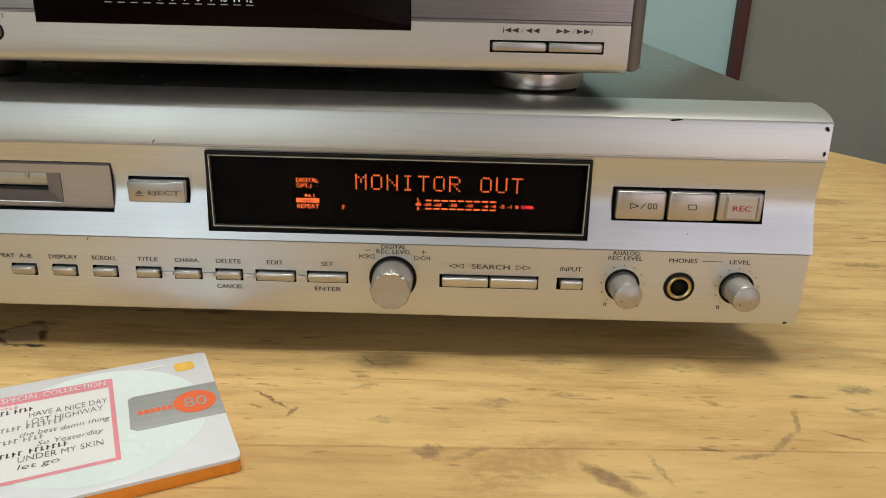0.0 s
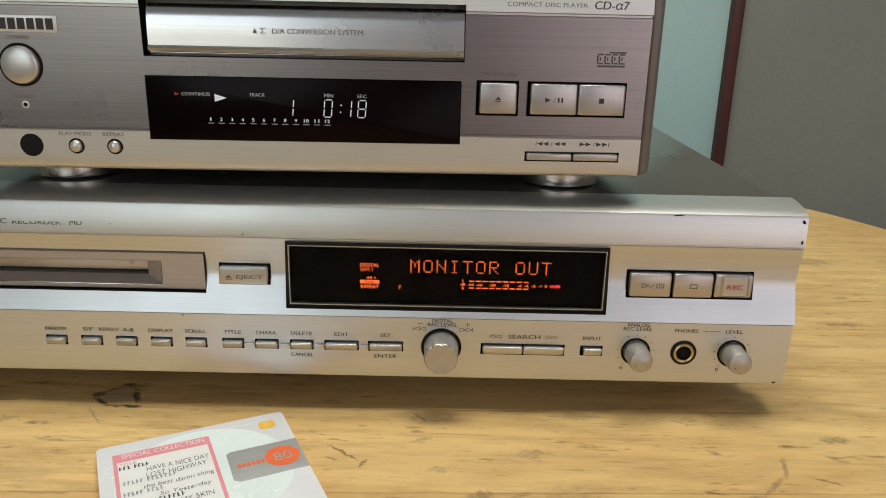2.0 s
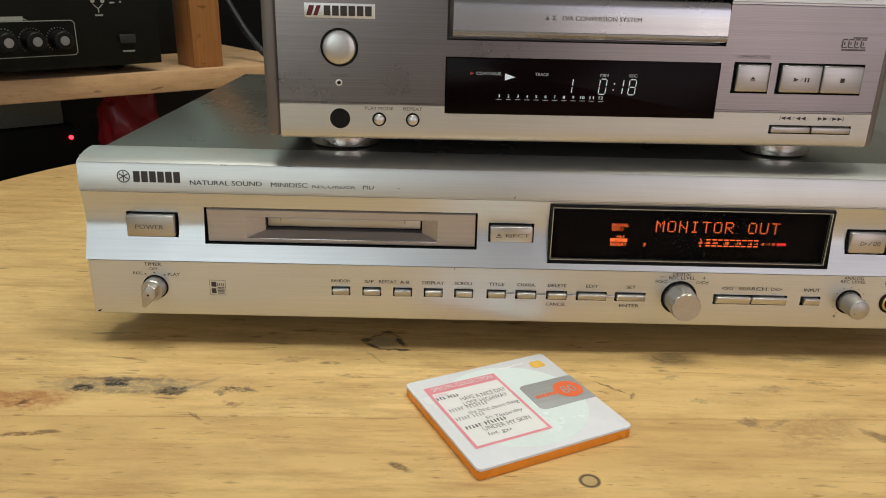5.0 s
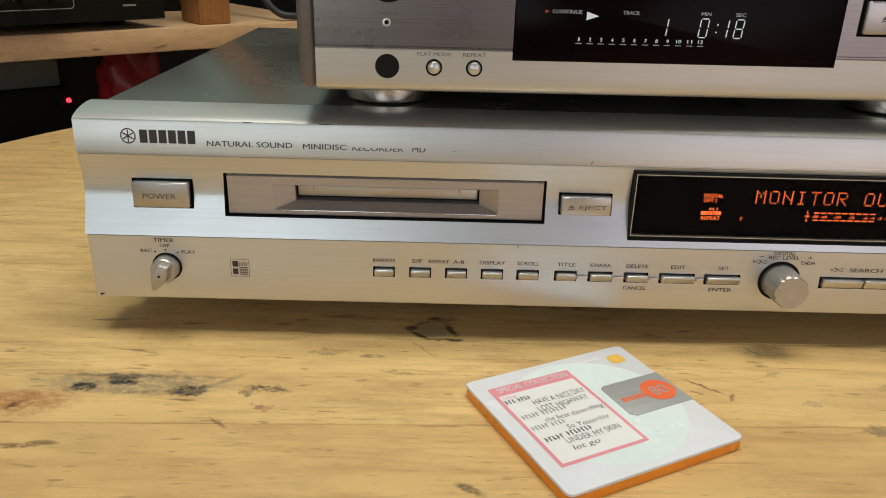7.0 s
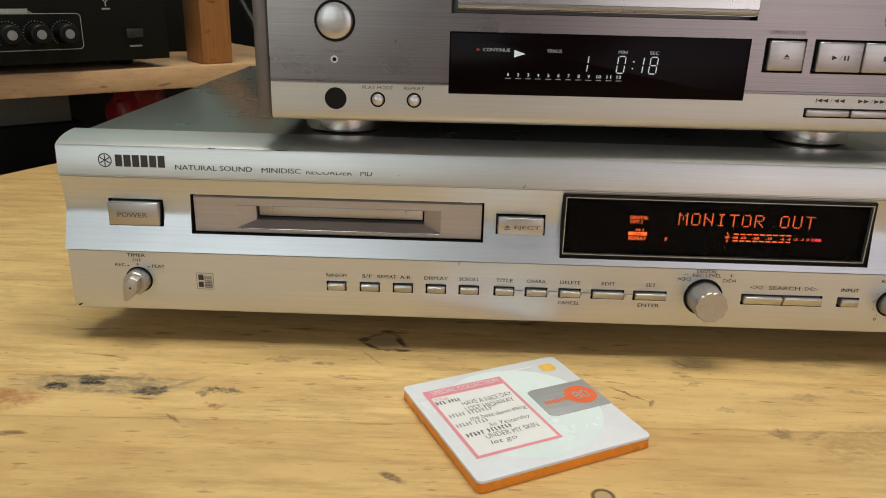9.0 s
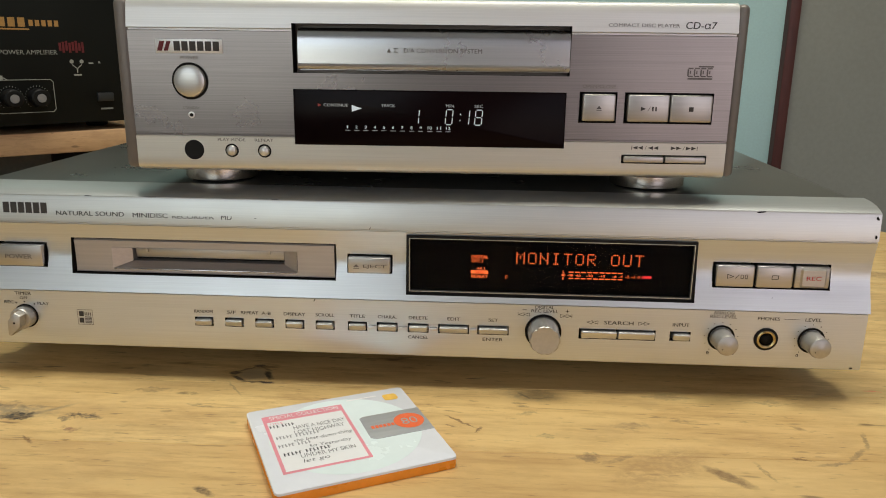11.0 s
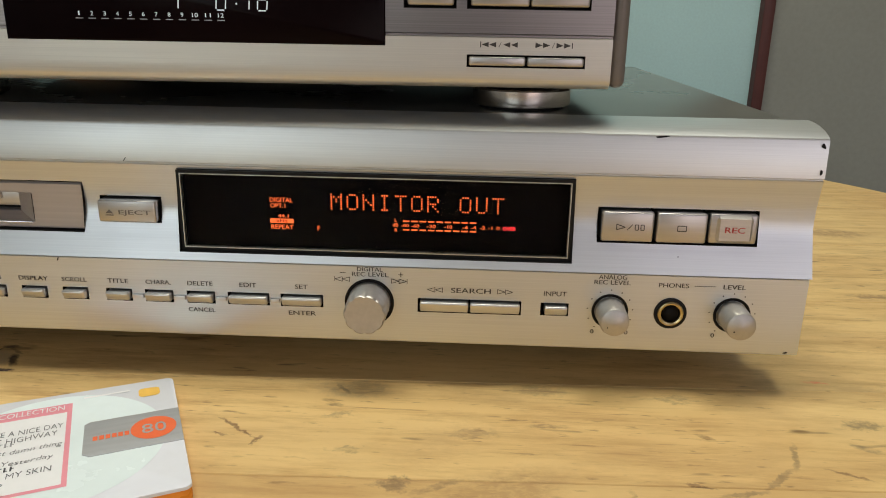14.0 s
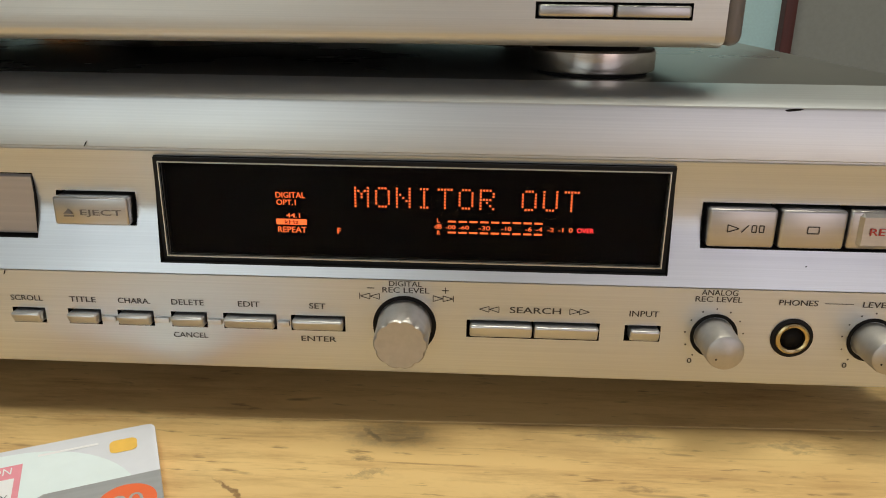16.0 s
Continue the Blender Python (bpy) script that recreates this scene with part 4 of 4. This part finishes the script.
# tray front, slightly barrelled
tray = part("disc_tray", pierced([(2.0, 150.7), (-0.8, 151.3), (-1.9, 152.4), (-2.0, 153.2), (-1.0, 153.6), (-0.9, 157), (-0.8, 161), (-0.5, 164), (0.2, 166.6), (1.4, 168.3), (2.6, 168.9)], -45.7, 74.0, [], 8), M_TRAY, cd, "satin silver disc tray front")
write("D/A CONVERSION SYSTEM", 1.2, 35.6, 158.6, 160.5, -1.05, tray, M_PALEINK)
shapes([[(-6.2, 158.6), (-4.4, 158.6), (-5.3, 160.5)], rect(-3.3, -1.2, 158.6, 158.9), rect(-3.3, -1.2, 160.2, 160.5), stroke(-3.2, 160.4, -2.1, 159.5, 0.25), stroke(-3.2, 158.7, -2.1, 159.5, 0.25)], -1.05, tray, M_PALEINK)
# display
win = part("display", outline_y(round_rect(-48.4, 73.3, 117.4, 142.1, 1.6), -0.1, 1.9, 0.3), M_REDWINDOW, cd, "smoked display window with white digits")
DY = -0.16


def seven(x, digit, h0=127.3, h1=134.0, w=3.0, t=0.40, slant=0.09):
    """A slanted seven-segment digit."""
    on = {"0": "abcdef", "1": "bc", "8": "abcdefg"}[digit]
    m = (h0 + h1) / 2
    g = 0.35
    seg = {"a": (g, h1, w - g, h1), "g": (g, m, w - g, m), "d": (g, h0, w - g, h0), "f": (0, m + g, 0, h1 - g), "b": (w, m + g, w, h1 - g), "e": (0, h0 + g, 0, m - g), "c": (w, h0 + g, w, m - g)}
    out = []
    for s in on:
        a, b, c, e = seg[s]
        out.append(stroke(x + a + (b - h0) * slant, b, x + c + (e - h0) * slant, e, t))
    return out


shapes(seven(4.6, "1"), DY, win, M_WHITE, "digit")
shapes(seven(19.7, "0"), DY, win, M_WHITE, "digit")
shapes([dot(26.3, 129.3, 0.3), dot(26.6, 132.0, 0.3)], DY, win, M_WHITE, "colon")
shapes(seven(27.2, "1"), DY, win, M_WHITE, "digit")
shapes(seven(32.9, "8"), DY, win, M_WHITE, "digit")
write("CONTINUE", -35.0, -24.0, 134.7, 136.0, DY, win, M_DIMWHITE)
shapes([solid_arrow(-37.6, 135.3, 1.7, 1.3, 1)], DY, win, M_REDINK, "red_arrow")
shapes([solid_arrow(-22.3, 134.0, 4.6, 3.0, 1)], DY, win, M_WHITE, "play_mark")
write("TRACK", -9.0, -2.8, 134.8, 136.1, DY, win, M_DIMWHITE)
write("MIN", 20.0, 23.6, 135.0, 136.3, DY, win, M_DIMWHITE)
write("SEC", 32.8, 36.6, 135.0, 136.3, DY, win, M_DIMWHITE)
for n in range(12):
    x = -24.4 + n * 4.14
    write(str(n + 1), x - (0.45 if n else 0.25) - (0.5 if n > 8 else 0), x + (0.45 if n else 0.25) + (0.5 if n > 8 else 0), 125.0, 126.3, DY, win, M_WHITE)
    shapes([rect(x - 1.2, x + 1.2, 124.0, 124.25)], DY, win, M_DIMWHITE, "number_line")
# keys
key = push_button(80.6, 95.2, 129.9, 141.8, -1.6, cd, M_BUTTON, 0.8, 3, "open_button")
shapes([[(86.7, 135.4), (89.1, 135.4), (87.9, 136.7)], rect(86.7, 89.1, 134.7, 135.0)], -1.72, key, M_INK)
key = push_button(100.5, 118.9, 129.9, 141.8, -1.6, cd, M_BUTTON, 0.8, 3, "play_button")
shapes([solid_arrow(106.3, 135.7, 2.3, 2.0, 1), stroke(109.4, 134.8, 110.4, 136.6, 0.2), rect(111.2, 111.9, 134.7, 136.7), rect(112.6, 113.3, 134.7, 136.7)], -1.72, key, M_INK)
key = push_button(119.3, 137.7, 129.9, 141.8, -1.6, cd, M_BUTTON, 0.8, 3, "stop_button")
shapes([rect(127.4, 129.4, 134.7, 136.7)], -1.72, key, M_INK)
for a, b in ((100.3, 118.4), (119.0, 137.0)):
    push_button(a, b, 111.6, 114.4, -1.2, cd, M_BUTTON, 0.6, 2, "skip_button")
shapes([rect(103.8, 104.1, 117.3, 119.1), solid_arrow(104.2, 118.2, 2.3, 1.7, -1), solid_arrow(106.6, 118.2, 2.3, 1.7, -1), stroke(109.8, 117.4, 110.5, 119.0, 0.18), solid_arrow(111.1, 118.2, 2.3, 1.7, -1), solid_arrow(113.5, 118.2, 2.3, 1.7, -1),
        solid_arrow(121.4, 118.2, 2.3, 1.7, 1), solid_arrow(123.8, 118.2, 2.3, 1.7, 1), stroke(126.8, 117.4, 127.5, 119.0, 0.18), solid_arrow(128.1, 118.2, 2.3, 1.7, 1), solid_arrow(130.5, 118.2, 2.3, 1.7, 1), rect(133.0, 133.3, 117.3, 119.1)], -0.1, face, M_INK)
write("OPEN/CLOSE", 80.4, 95.0, 144.4, 145.8, 0.08, face, M_PALEINK)
write("COMPACT DISC PLAYER", 90.0, 120.7, 170.6, 172.1, on(CPROF), face, M_PALEINK)
write("CD-α7", 123.0, 136.2, 170.0, 173.0, on(CPROF), face, M_INK, slant=0.15)
# the disc format mark as plain outlined blocks
shapes([stroke(126.0 + n * 2.8, z, 128.2 + n * 2.8, z, 0.55) for n in range(4) for z in (150.0, 153.4)] + [stroke(126.0 + n * 2.8, 150.2, 126.0 + n * 2.8, 153.0, 0.6) for n in range(4)] + [stroke(127.0 + n * 2.8, 151, 127.0 + n * 2.8, 152.4, 0.5) for n in range(4)]
       + [rect(126.0, 136.8, 148.6, 149.3), rect(130.4, 137.0, 153.9, 154.5)], 0.08, face, M_MIDINK)
# maker's plate as plain shapes
plate = part("name_plate", box(-109.3, -79.3, -0.1, 1.0, 157.3, 163.4, 0.15), M_CDBAND, cd, "pale name plate with dark blocks")
shapes([[(-108.6, 158.2), (-106.4, 158.2), (-105.0, 162.4), (-107.2, 162.4)], [(-105.6, 158.2), (-103.8, 158.2), (-102.2, 162.4), (-104.0, 162.4)]], -0.2, plate, M_AMPRED)
shapes([rect(-101.0 + n * 3.5, -98.2 + n * 3.5, 158.3, 162.4) for n in range(6)], -0.2, plate, M_INK)
write("POWER", -98.6, -90.2, 154.6, 156.0, 0.08, face, M_PALEINK)
write("STANDBY", -99.0, -91.2, 132.6, 133.8, 0.08, face, M_PALEINK)
part("button_ring", lathe(-94.8, 0.2, 145.1, [(8.2, 0.5), (8.2, -0.2), (7.2, -0.2), (7.1, 0.4)]), M_GAP, cd)
part("power_button", lathe(-94.8, 0.2, 145.1, [(7.1, 0.4), (7.1, -1.2), (6.8, -1.7), (6.2, -2.0), (4.0, -2.35), (2.0, -2.5), (0.0, -2.55)], steps=64), M_SMALLBTN, cd, "round domed silver power button")
led = part("standby_lamp", lathe(-95.3, 0.2, 130.0, [(1.5, 0.3), (1.5, -0.2), (0.9, -0.3), (0.8, 0.1)], steps=24), M_CDBAND, cd)
part("lamp_lens", lathe(-95.3, 0.2, 130.0, [(0.85, 0.1), (0.7, -0.1), (0.0, -0.15)], steps=16), M_GAP, led)
part("remote_sensor", lathe(-95.1, 0, 114.2, [(4.5, 0.3), (4.5, -0.1), (0.0, -0.12)], steps=40), M_BLACK, cd, "round black sensor window")
for x, word, w in ((-77.7, "PLAY MODE", 12.6), (-62.7, "REPEAT", 8.6)):
    part("button_ring", lathe(x, 0, 114.1, [(3.1, 0.3), (3.1, -0.15), (2.4, -0.15), (2.3, 0.3)], steps=32), M_GAP, cd)
    part("small_button", lathe(x, 0, 114.1, [(2.3, 0.3), (2.3, -1.0), (1.9, -1.6), (1.0, -2.0), (0.0, -2.1)], steps=32), M_SMALLBTN, cd)
    write(word, x - w / 2, x + w / 2, 118.3, 119.7, -0.12, face, M_PALEINK)

# the player stands turned a little on the recorder
cd.matrix_world = Matrix.Translation((-0.03, 0.0015, 0)) @ Matrix.Rotation(radians(1.5), 4, "Z") @ Matrix.Scale(1.006, 4, (1, 0, 0)) @ Matrix.Translation((0.03, 0, 0)) @ cd.matrix_world

# ---- the minidisc lying on the table ----
MD = pose(-0.0164, -0.0596, 0.0, 0, 0, 26.0)
disc = thing("minidisc", MD, "white and amber minidisc with a handwritten pink label", "minidisc")


def flat_z(points, z0, z1, bevel=0.0):
    bm = outline_y(points, -z1, -z0, bevel)
    bm.transform(Matrix.Rotation(radians(-90), 4, "X"))
    return bm


def on_disc(x, v):
    return (x, -v)


def disc_outline(s=0.0, r=2.2):
    return round_rect(-36 + s, 36 - s, -34 + s, 34 - s, r)


lower = flat_z(disc_outline(0.1), 0.1, 3.9, 0.3)
part("lower_shell", lower, M_MDORANGE, disc, "translucent amber lower shell", local=True)
part("upper_shell", flat_z(disc_outline(0.0), 3.9, 5.0, 0.3), M_MDWHITE, disc, "white upper shell", local=True)


def disc_print(name, polys, z, material, parent=disc, label=""):
    bm = bmesh.new()
    for poly in polys:
        f = bm.faces.new([bm.verts.new((x * MM, y * MM, z * MM)) for x, y in poly])
        f.normal_update()
        if f.normal.z < 0:
            f.normal_flip()
    return part(name, bm, material, parent, label, local=True)


def disc_words(words, x0, x1, v0, v1, material, parent, z=5.28, lean=0.0, wobble=0.0):
    bm = glyphs(words, 0.0 if material is not M_PEN else -0.010)
    for v in bm.verts:
        u, w = v.co.x, v.co.y
        v.co = ((x0 + u * (x1 - x0) + lean * w) * MM, (-v1 + w * (v1 - v0) + wobble * math.sin(u * 9)) * MM, z * MM)
    return part("lettering", bm, material, parent, local=True)


# a flat pale circle paints the disc under the shell and the glare on it
disc_print("print", [dot(0, 0, 31.5, 64)], 5.05, M_MDHUB, label="pale round disc under the shell with its glare painted in")
sticker = disc_print("label", [rect(-30.6, 4.8, -22.2, 26.2)], 5.12, M_MDPINK, label="pink bordered paper label")
disc_print("paper_field", [rect(-29.2, 3.4, -20.8, 20.4)], 5.18, M_MDPAPER, sticker)
disc_words("SPECIAL COLLECTION", -27.6, 2.6, -25.2, -22.2, M_MDPAPER, sticker)
disc_words("TITLE", -28.6, -22.8, -19.2, -17.6, M_MDPINK, sticker)
disc_words("HAVE A NICE DAY", -19.5, 2.6, -13.6, -10.6, M_PEN, sticker, wobble=0.2)
disc_words("LOST HIGHWAY", -20.0, 1.2, -9.4, -6.4, M_PEN, sticker, wobble=0.2)
disc_words("the best damn thing", -22.0, 2.4, -2.4, 0.8, M_PEN, sticker, lean=0.6, wobble=0.2)
disc_words("So Yesterday", -17.0, 0.4, 3.9, 7.0, M_PEN, sticker, lean=0.6, wobble=0.2)
disc_words("UNDER MY SKIN", -21.5, 0.6, 10.2, 13.0, M_PEN, sticker, wobble=0.2)
disc_words("let go", -21.6, -11.2, 14.2, 17.4, M_PEN, sticker, lean=0.6)
for x0, x1, v in ((-28.8, -24.4, -15.6), (-23.6, -18.2, -15.6), (-28.0, -21.0, -5.4), (-20.0, -9.6, -5.2), (-28.4, -21.6, 1.6), (-20.6, -14.8, 1.8), (-27.6, -20.0, 8.6), (-18.8, -8.4, 8.4)):
    count = max(3, round((x1 - x0) / 1.45))
    step = (x1 - x0) / count
    disc_print("print", [rect(x0 + n * step, x0 + n * step + 0.5, -v - 0.9, -v + 1.5) for n in range(count)] + [rect(x0 + n * step, x0 + n * step + 1.0, -v + (0.2, 1.0, -0.6)[n % 3], -v + (0.6, 1.4, -0.2)[n % 3]) for n in range(count)], 5.26, M_FAINT if v > -10 and v < 5 else M_PEN, sticker)
shutter = part("shutter", flat_z([(8.6, 9.6), (10.2, 10.8), (35.9, 10.8), (35.9, -9.4), (10.2, -9.4), (8.2, -7.6)], 4.7, 5.35, 0.15), M_SHUTTER, disc, "grey metal shutter with an orange circle", local=True)
disc_print("print", [dot(28.0, 0.6, 6.6, 40)], 5.42, M_ORANGE, shutter)
disc_words("80", 24.6, 31.6, -3.2, 2.4, M_SHUTTER, shutter, 5.48)
disc_print("print", [rect(11.0 + n * 1.75, 12.3 + n * 1.75, -1.2, 1.2) for n in range(6)], 5.42, M_ORANGE, shutter)
disc_print("sticker_dot", [round_rect(24.6, 31.2, 22.4, 28.4, 1.6)], 5.1, M_AMBERDOT)
disc_print("print", [rect(8.0, 22.0, 28.0, 29.0)], 5.1, M_MDPAPER)

# ---- the shelf, its post and the amplifier ----
shelf = thing("wall_shelf", pose(-0.38, 0.473, -0.0135, 0, 0, 40), "pale wooden shelf boards with an upright post", "shelf")
part("shelf_board", box(-420, 230, 0, 300, 60, 83, 1.5), M_SHELF, shelf, local=True)
part("lower_board", box(-420, 230, 20, 300, -77, -61, 1.5), M_SHELF, shelf, local=True)
# an added backing; its dark colour gives the shade between the boards
part("back_board", box(-420, 230, 290, 298, -61, 60), M_SHADEBOARD, shelf, "added dark brown backing that stands for the shade under the shelf", local=True)
part("shelf_post", box(78, 113, 11, 60, 83, 700, 2), M_POST, shelf, "orange brown wooden post", local=True)
for x in (-400, 200):
    part("shelf_leg", box(x - 20, x + 20, 301, 341, -736.5, 60, 2), M_POST, shelf, local=True)
AMPM = pose(-0.3525, 0.502, 0.0695, 0, 0, 46)
amp = thing("power_amplifier", AMPM, "black power amplifier with three dials standing on the shelf", "amplifier")
part("case", box(-330, -2, 6, 240, 10, 190, 2), M_AMP, amp, local=True)
fp = part("front_panel", box(-334, 0, 0, 6, 9, 192, 1.2), M_AMP, amp, "black front panel with white print", local=True)
for x in (-310, -28):
    for y in (60, 205):
        part("foot", lathe(x, y, 0, [(11, 0), (12, 2), (11, 10.5)], "z", 20), M_BLACK, amp, local=True)


def amp_write(words, x0, x1, z0, z1, material):
    bm = glyphs(words)
    for v in bm.verts:
        v.co = ((x0 + v.co.x * (x1 - x0)) * MM, -0.2 * MM, (z0 + v.co.y * (z1 - z0)) * MM)
    part("lettering", bm, material, fp, local=True)


def amp_shapes(polys, material, y=-0.2):
    bm = bmesh.new()
    for poly in polys:
        f = bm.faces.new([bm.verts.new((x * MM, y * MM, z * MM)) for x, z in poly])
        f.normal_update()
        if f.normal.y > 0:
            f.normal_flip()
    part("print", bm, material, fp, local=True)


amp_write("POWER AMPLIFIER", -134, -80, 80, 84.5, M_AMPPRINT)
amp_shapes([rect(-152, -137, 80, 84.5)], M_AMPPRINT)
amp_shapes([rect(-150 + n * 9, -143.5 + n * 9, 107, 116) for n in range(5)] + [rect(-104 + n * 6, -100 + n * 6, 108, 114) for n in range(5)] + [rect(-150, -104, 104, 105.5)], M_AMPGOLD)
amp_shapes([rect(-78 + n * 3.2, -75.6 + n * 3.2, 84 - (n % 2) * 2, 92 + (n % 3)) for n in range(8)], M_AMPRED)
amp_shapes([stroke(-172, 55, -90, 55, 0.8), stroke(-172, 22, -90, 22, 0.8), stroke(-87.5, 24.5, -87.5, 52.5, 0.8), stroke(-90, 55, -87.5, 52.5, 0.8), stroke(-90, 22, -87.5, 24.5, 0.8), rect(-172, -134, 55.5, 59.5), stroke(-134, 57.5, -130, 55, 0.8)], M_AMPPRINT)
amp_shapes([dot(-67, 73, 2.2, 8), dot(-57, 73, 2.2, 8), stroke(-67, 70, -62.5, 66, 0.9), stroke(-57, 70, -61.5, 66, 0.9), rect(-62.6, -61.4, 61.5, 66), rect(-66, -58, 58.4, 60), rect(-50, -45, 70.5, 72), rect(-40, -38, 71, 73)], M_AMPPRINT)
amp_shapes([rect(-42, -29, 22, 23.8)], M_AMPPRINT)
part("switch", box(-45, -28, -4, 2, 31, 40, 1), M_CABLE, fp, "dark rocker switch", local=True)
for x in (-104, -129, -154):
    amp_shapes([stroke(x + 11.0 * math.sin(radians(a)), 37 + 11.0 * math.cos(radians(a)), x + 12.2 * math.sin(radians(a)), 37 + 12.2 * math.cos(radians(a)), 0.5) for a in range(-140, 141, 14)], M_AMPPRINT)
    k = part("dial", lathe(x, 0, 37, [(9.5, 0), (9.0, -14), (7.8, -15), (5, -15.2), (0, -15.2)], steps=32), M_BLACK, amp, "black dial with a grey cap", local=True)
    part("dial_cap", lathe(x, -15.2, 37, [(4.4, 0.1), (4.2, -0.6), (0, -0.7)], steps=24), M_RIM, k, local=True)
dark_box = thing("adapter_box", pose(-0.38, 0.473, 0.0695, 0, 0, 40), "small black adapter box standing on the shelf", "adapter")
part("case", box(50, 165, 170, 250, 0, 80, 3), M_AMP, dark_box, local=True)
part("label", box(62, 84, 169.6, 170.4, 30, 58), M_CARD, dark_box, "pale grey sticker", local=True)

# what stands under the shelf
box1 = thing("black_box", pose(-0.5003, 0.5530, -0.0745, 0, 0, 40), "black electronic box with a red lamp on the lower shelf", "electronic box")
part("case", box(-160, 17, 0, 120, 0, 70, 2), M_AMP, box1, local=True)
part("lamp", lathe(11, -1, 55.5, [(2.6, 1), (2.4, -1), (0, -1.6)], steps=16), M_REDLED, box1, "glowing red lamp", local=True)
card = thing("cardboard_box", pose(-0.5028, 0.570, -0.0045, 0, 0, 40), "dull grey cardboard box under the shelf", "box")
part("carton", box(-140, 0, 0, 90, 0, 48, 1.5), M_CARD, card, local=True)
bag = bmesh.new()
bmesh.ops.create_icosphere(bag, subdivisions=4, radius=0.05)
for v in bag.verts:
    p = v.co.copy()
    q = 1 + 0.35 * noise.noise(p * 30) + 0.15 * noise.noise(p * 90)
    v.co = Vector((p.x * 0.75 * q, p.y * 0.7 * q, p.z * 1.25 * q))
low = min(v.co.z for v in bag.verts)
for v in bag.verts:
    v.co.z = max(v.co.z, low * 0.8) - low * 0.8
bag_ob = part("plastic_bag", bag, M_REDBAG, local=True)
bag_ob.matrix_world = pose(-0.4300, 0.600, -0.0745, 0, 0, 40)
tagged(bag_ob, "crumpled red plastic bag on the lower shelf", "bag")
tube_along([(-0.34, 0.67, 0.17), (-0.30, 0.635, 0.115), (-0.2823, 0.62, 0.0957), (-0.262, 0.60, 0.078), (-0.245, 0.60, 0.0736), (-0.20, 0.63, 0.0735)], 0.004, "cable", M_CABLE, None, "thick black cable lying on the shelf", "cable")
tube_along([(-0.40, 0.66, 0.30), (-0.37, 0.66, 0.24), (-0.36, 0.66, 0.22), (-0.34, 0.64, 0.25), (-0.33, 0.64, 0.34)], 0.0018, "cable", M_CABLE, None, "thin black cable hanging behind the amplifier", "cable")

# ---- the loudspeaker behind ----
spk = thing("loudspeaker", pose(-0.243, 0.9, -0.75), "black floor loudspeaker with a silver grey woofer", "loudspeaker")
SX, SZ = -178, 201
part("cabinet", box(-434, -44, 918, 1090, -750, 420, 4), M_SPEAKER, spk)


def baffle(x0, x1, z0, z1, y0, y1, cx, cz, r):
    """A board with a round hole."""
    bm = bmesh.new()
    corners = [math.atan2(z - cz, x - cx) % (2 * math.pi) for x in (x0, x1) for z in (z0, z1)]
    angles = sorted(corners + [2 * math.pi * n / 72 for n in range(72)])
    rings = {}
    for y in (y0, y1):
        for a in angles:
            c, q = math.cos(a), math.sin(a)
            reach = min((x1 - cx if c > 0 else x0 - cx) / c if abs(c) > 1e-6 else 1e9, (z1 - cz if q > 0 else z0 - cz) / q if abs(q) > 1e-6 else 1e9)
            for k, d in (("in", r), ("out", reach)):
                rings.setdefault((k, y), []).append(bm.verts.new(((cx + d * c) * MM, y * MM, (cz + d * q) * MM)))
    for a, b in ((("in", y0), ("out", y0)), (("out", y0), ("out", y1)), (("out", y1), ("in", y1)), (("in", y1), ("in", y0))):
        for n in range(len(angles)):
            k = (n + 1) % len(angles)
            bm.faces.new((rings[a][n], rings[a][k], rings[b][k], rings[b][n]))
    return bm


part("baffle", baffle(-434, -44, -750, 420, 900, 917.5, SX, SZ, 104), M_SPEAKER, spk)
part("woofer_rim", lathe(SX, 900, SZ, [(127, 0), (126, -6), (120, -8), (106, -6), (104, 0)], steps=72), M_RIM, spk, "silver ring")
part("woofer_surround", lathe(SX, 900, SZ, [(105, -1), (100, -6), (92, -7), (84, -1)], steps=72), M_SURROUND, spk)
part("woofer_cone", lathe(SX, 900, SZ, [(85, -2), (60, 6), (32, 12), (30, 11), (16, 7), (0, 5)], steps=72), M_SILVERCONE, spk, "silver grey cone")

# the boards of the tabletop
for a, b in zip([TCY - TR] + SEAMS[1:-1], SEAMS[1:-1] + [TCY + TR]):
    part("plank", plank(a, b), M_TABLE, table)
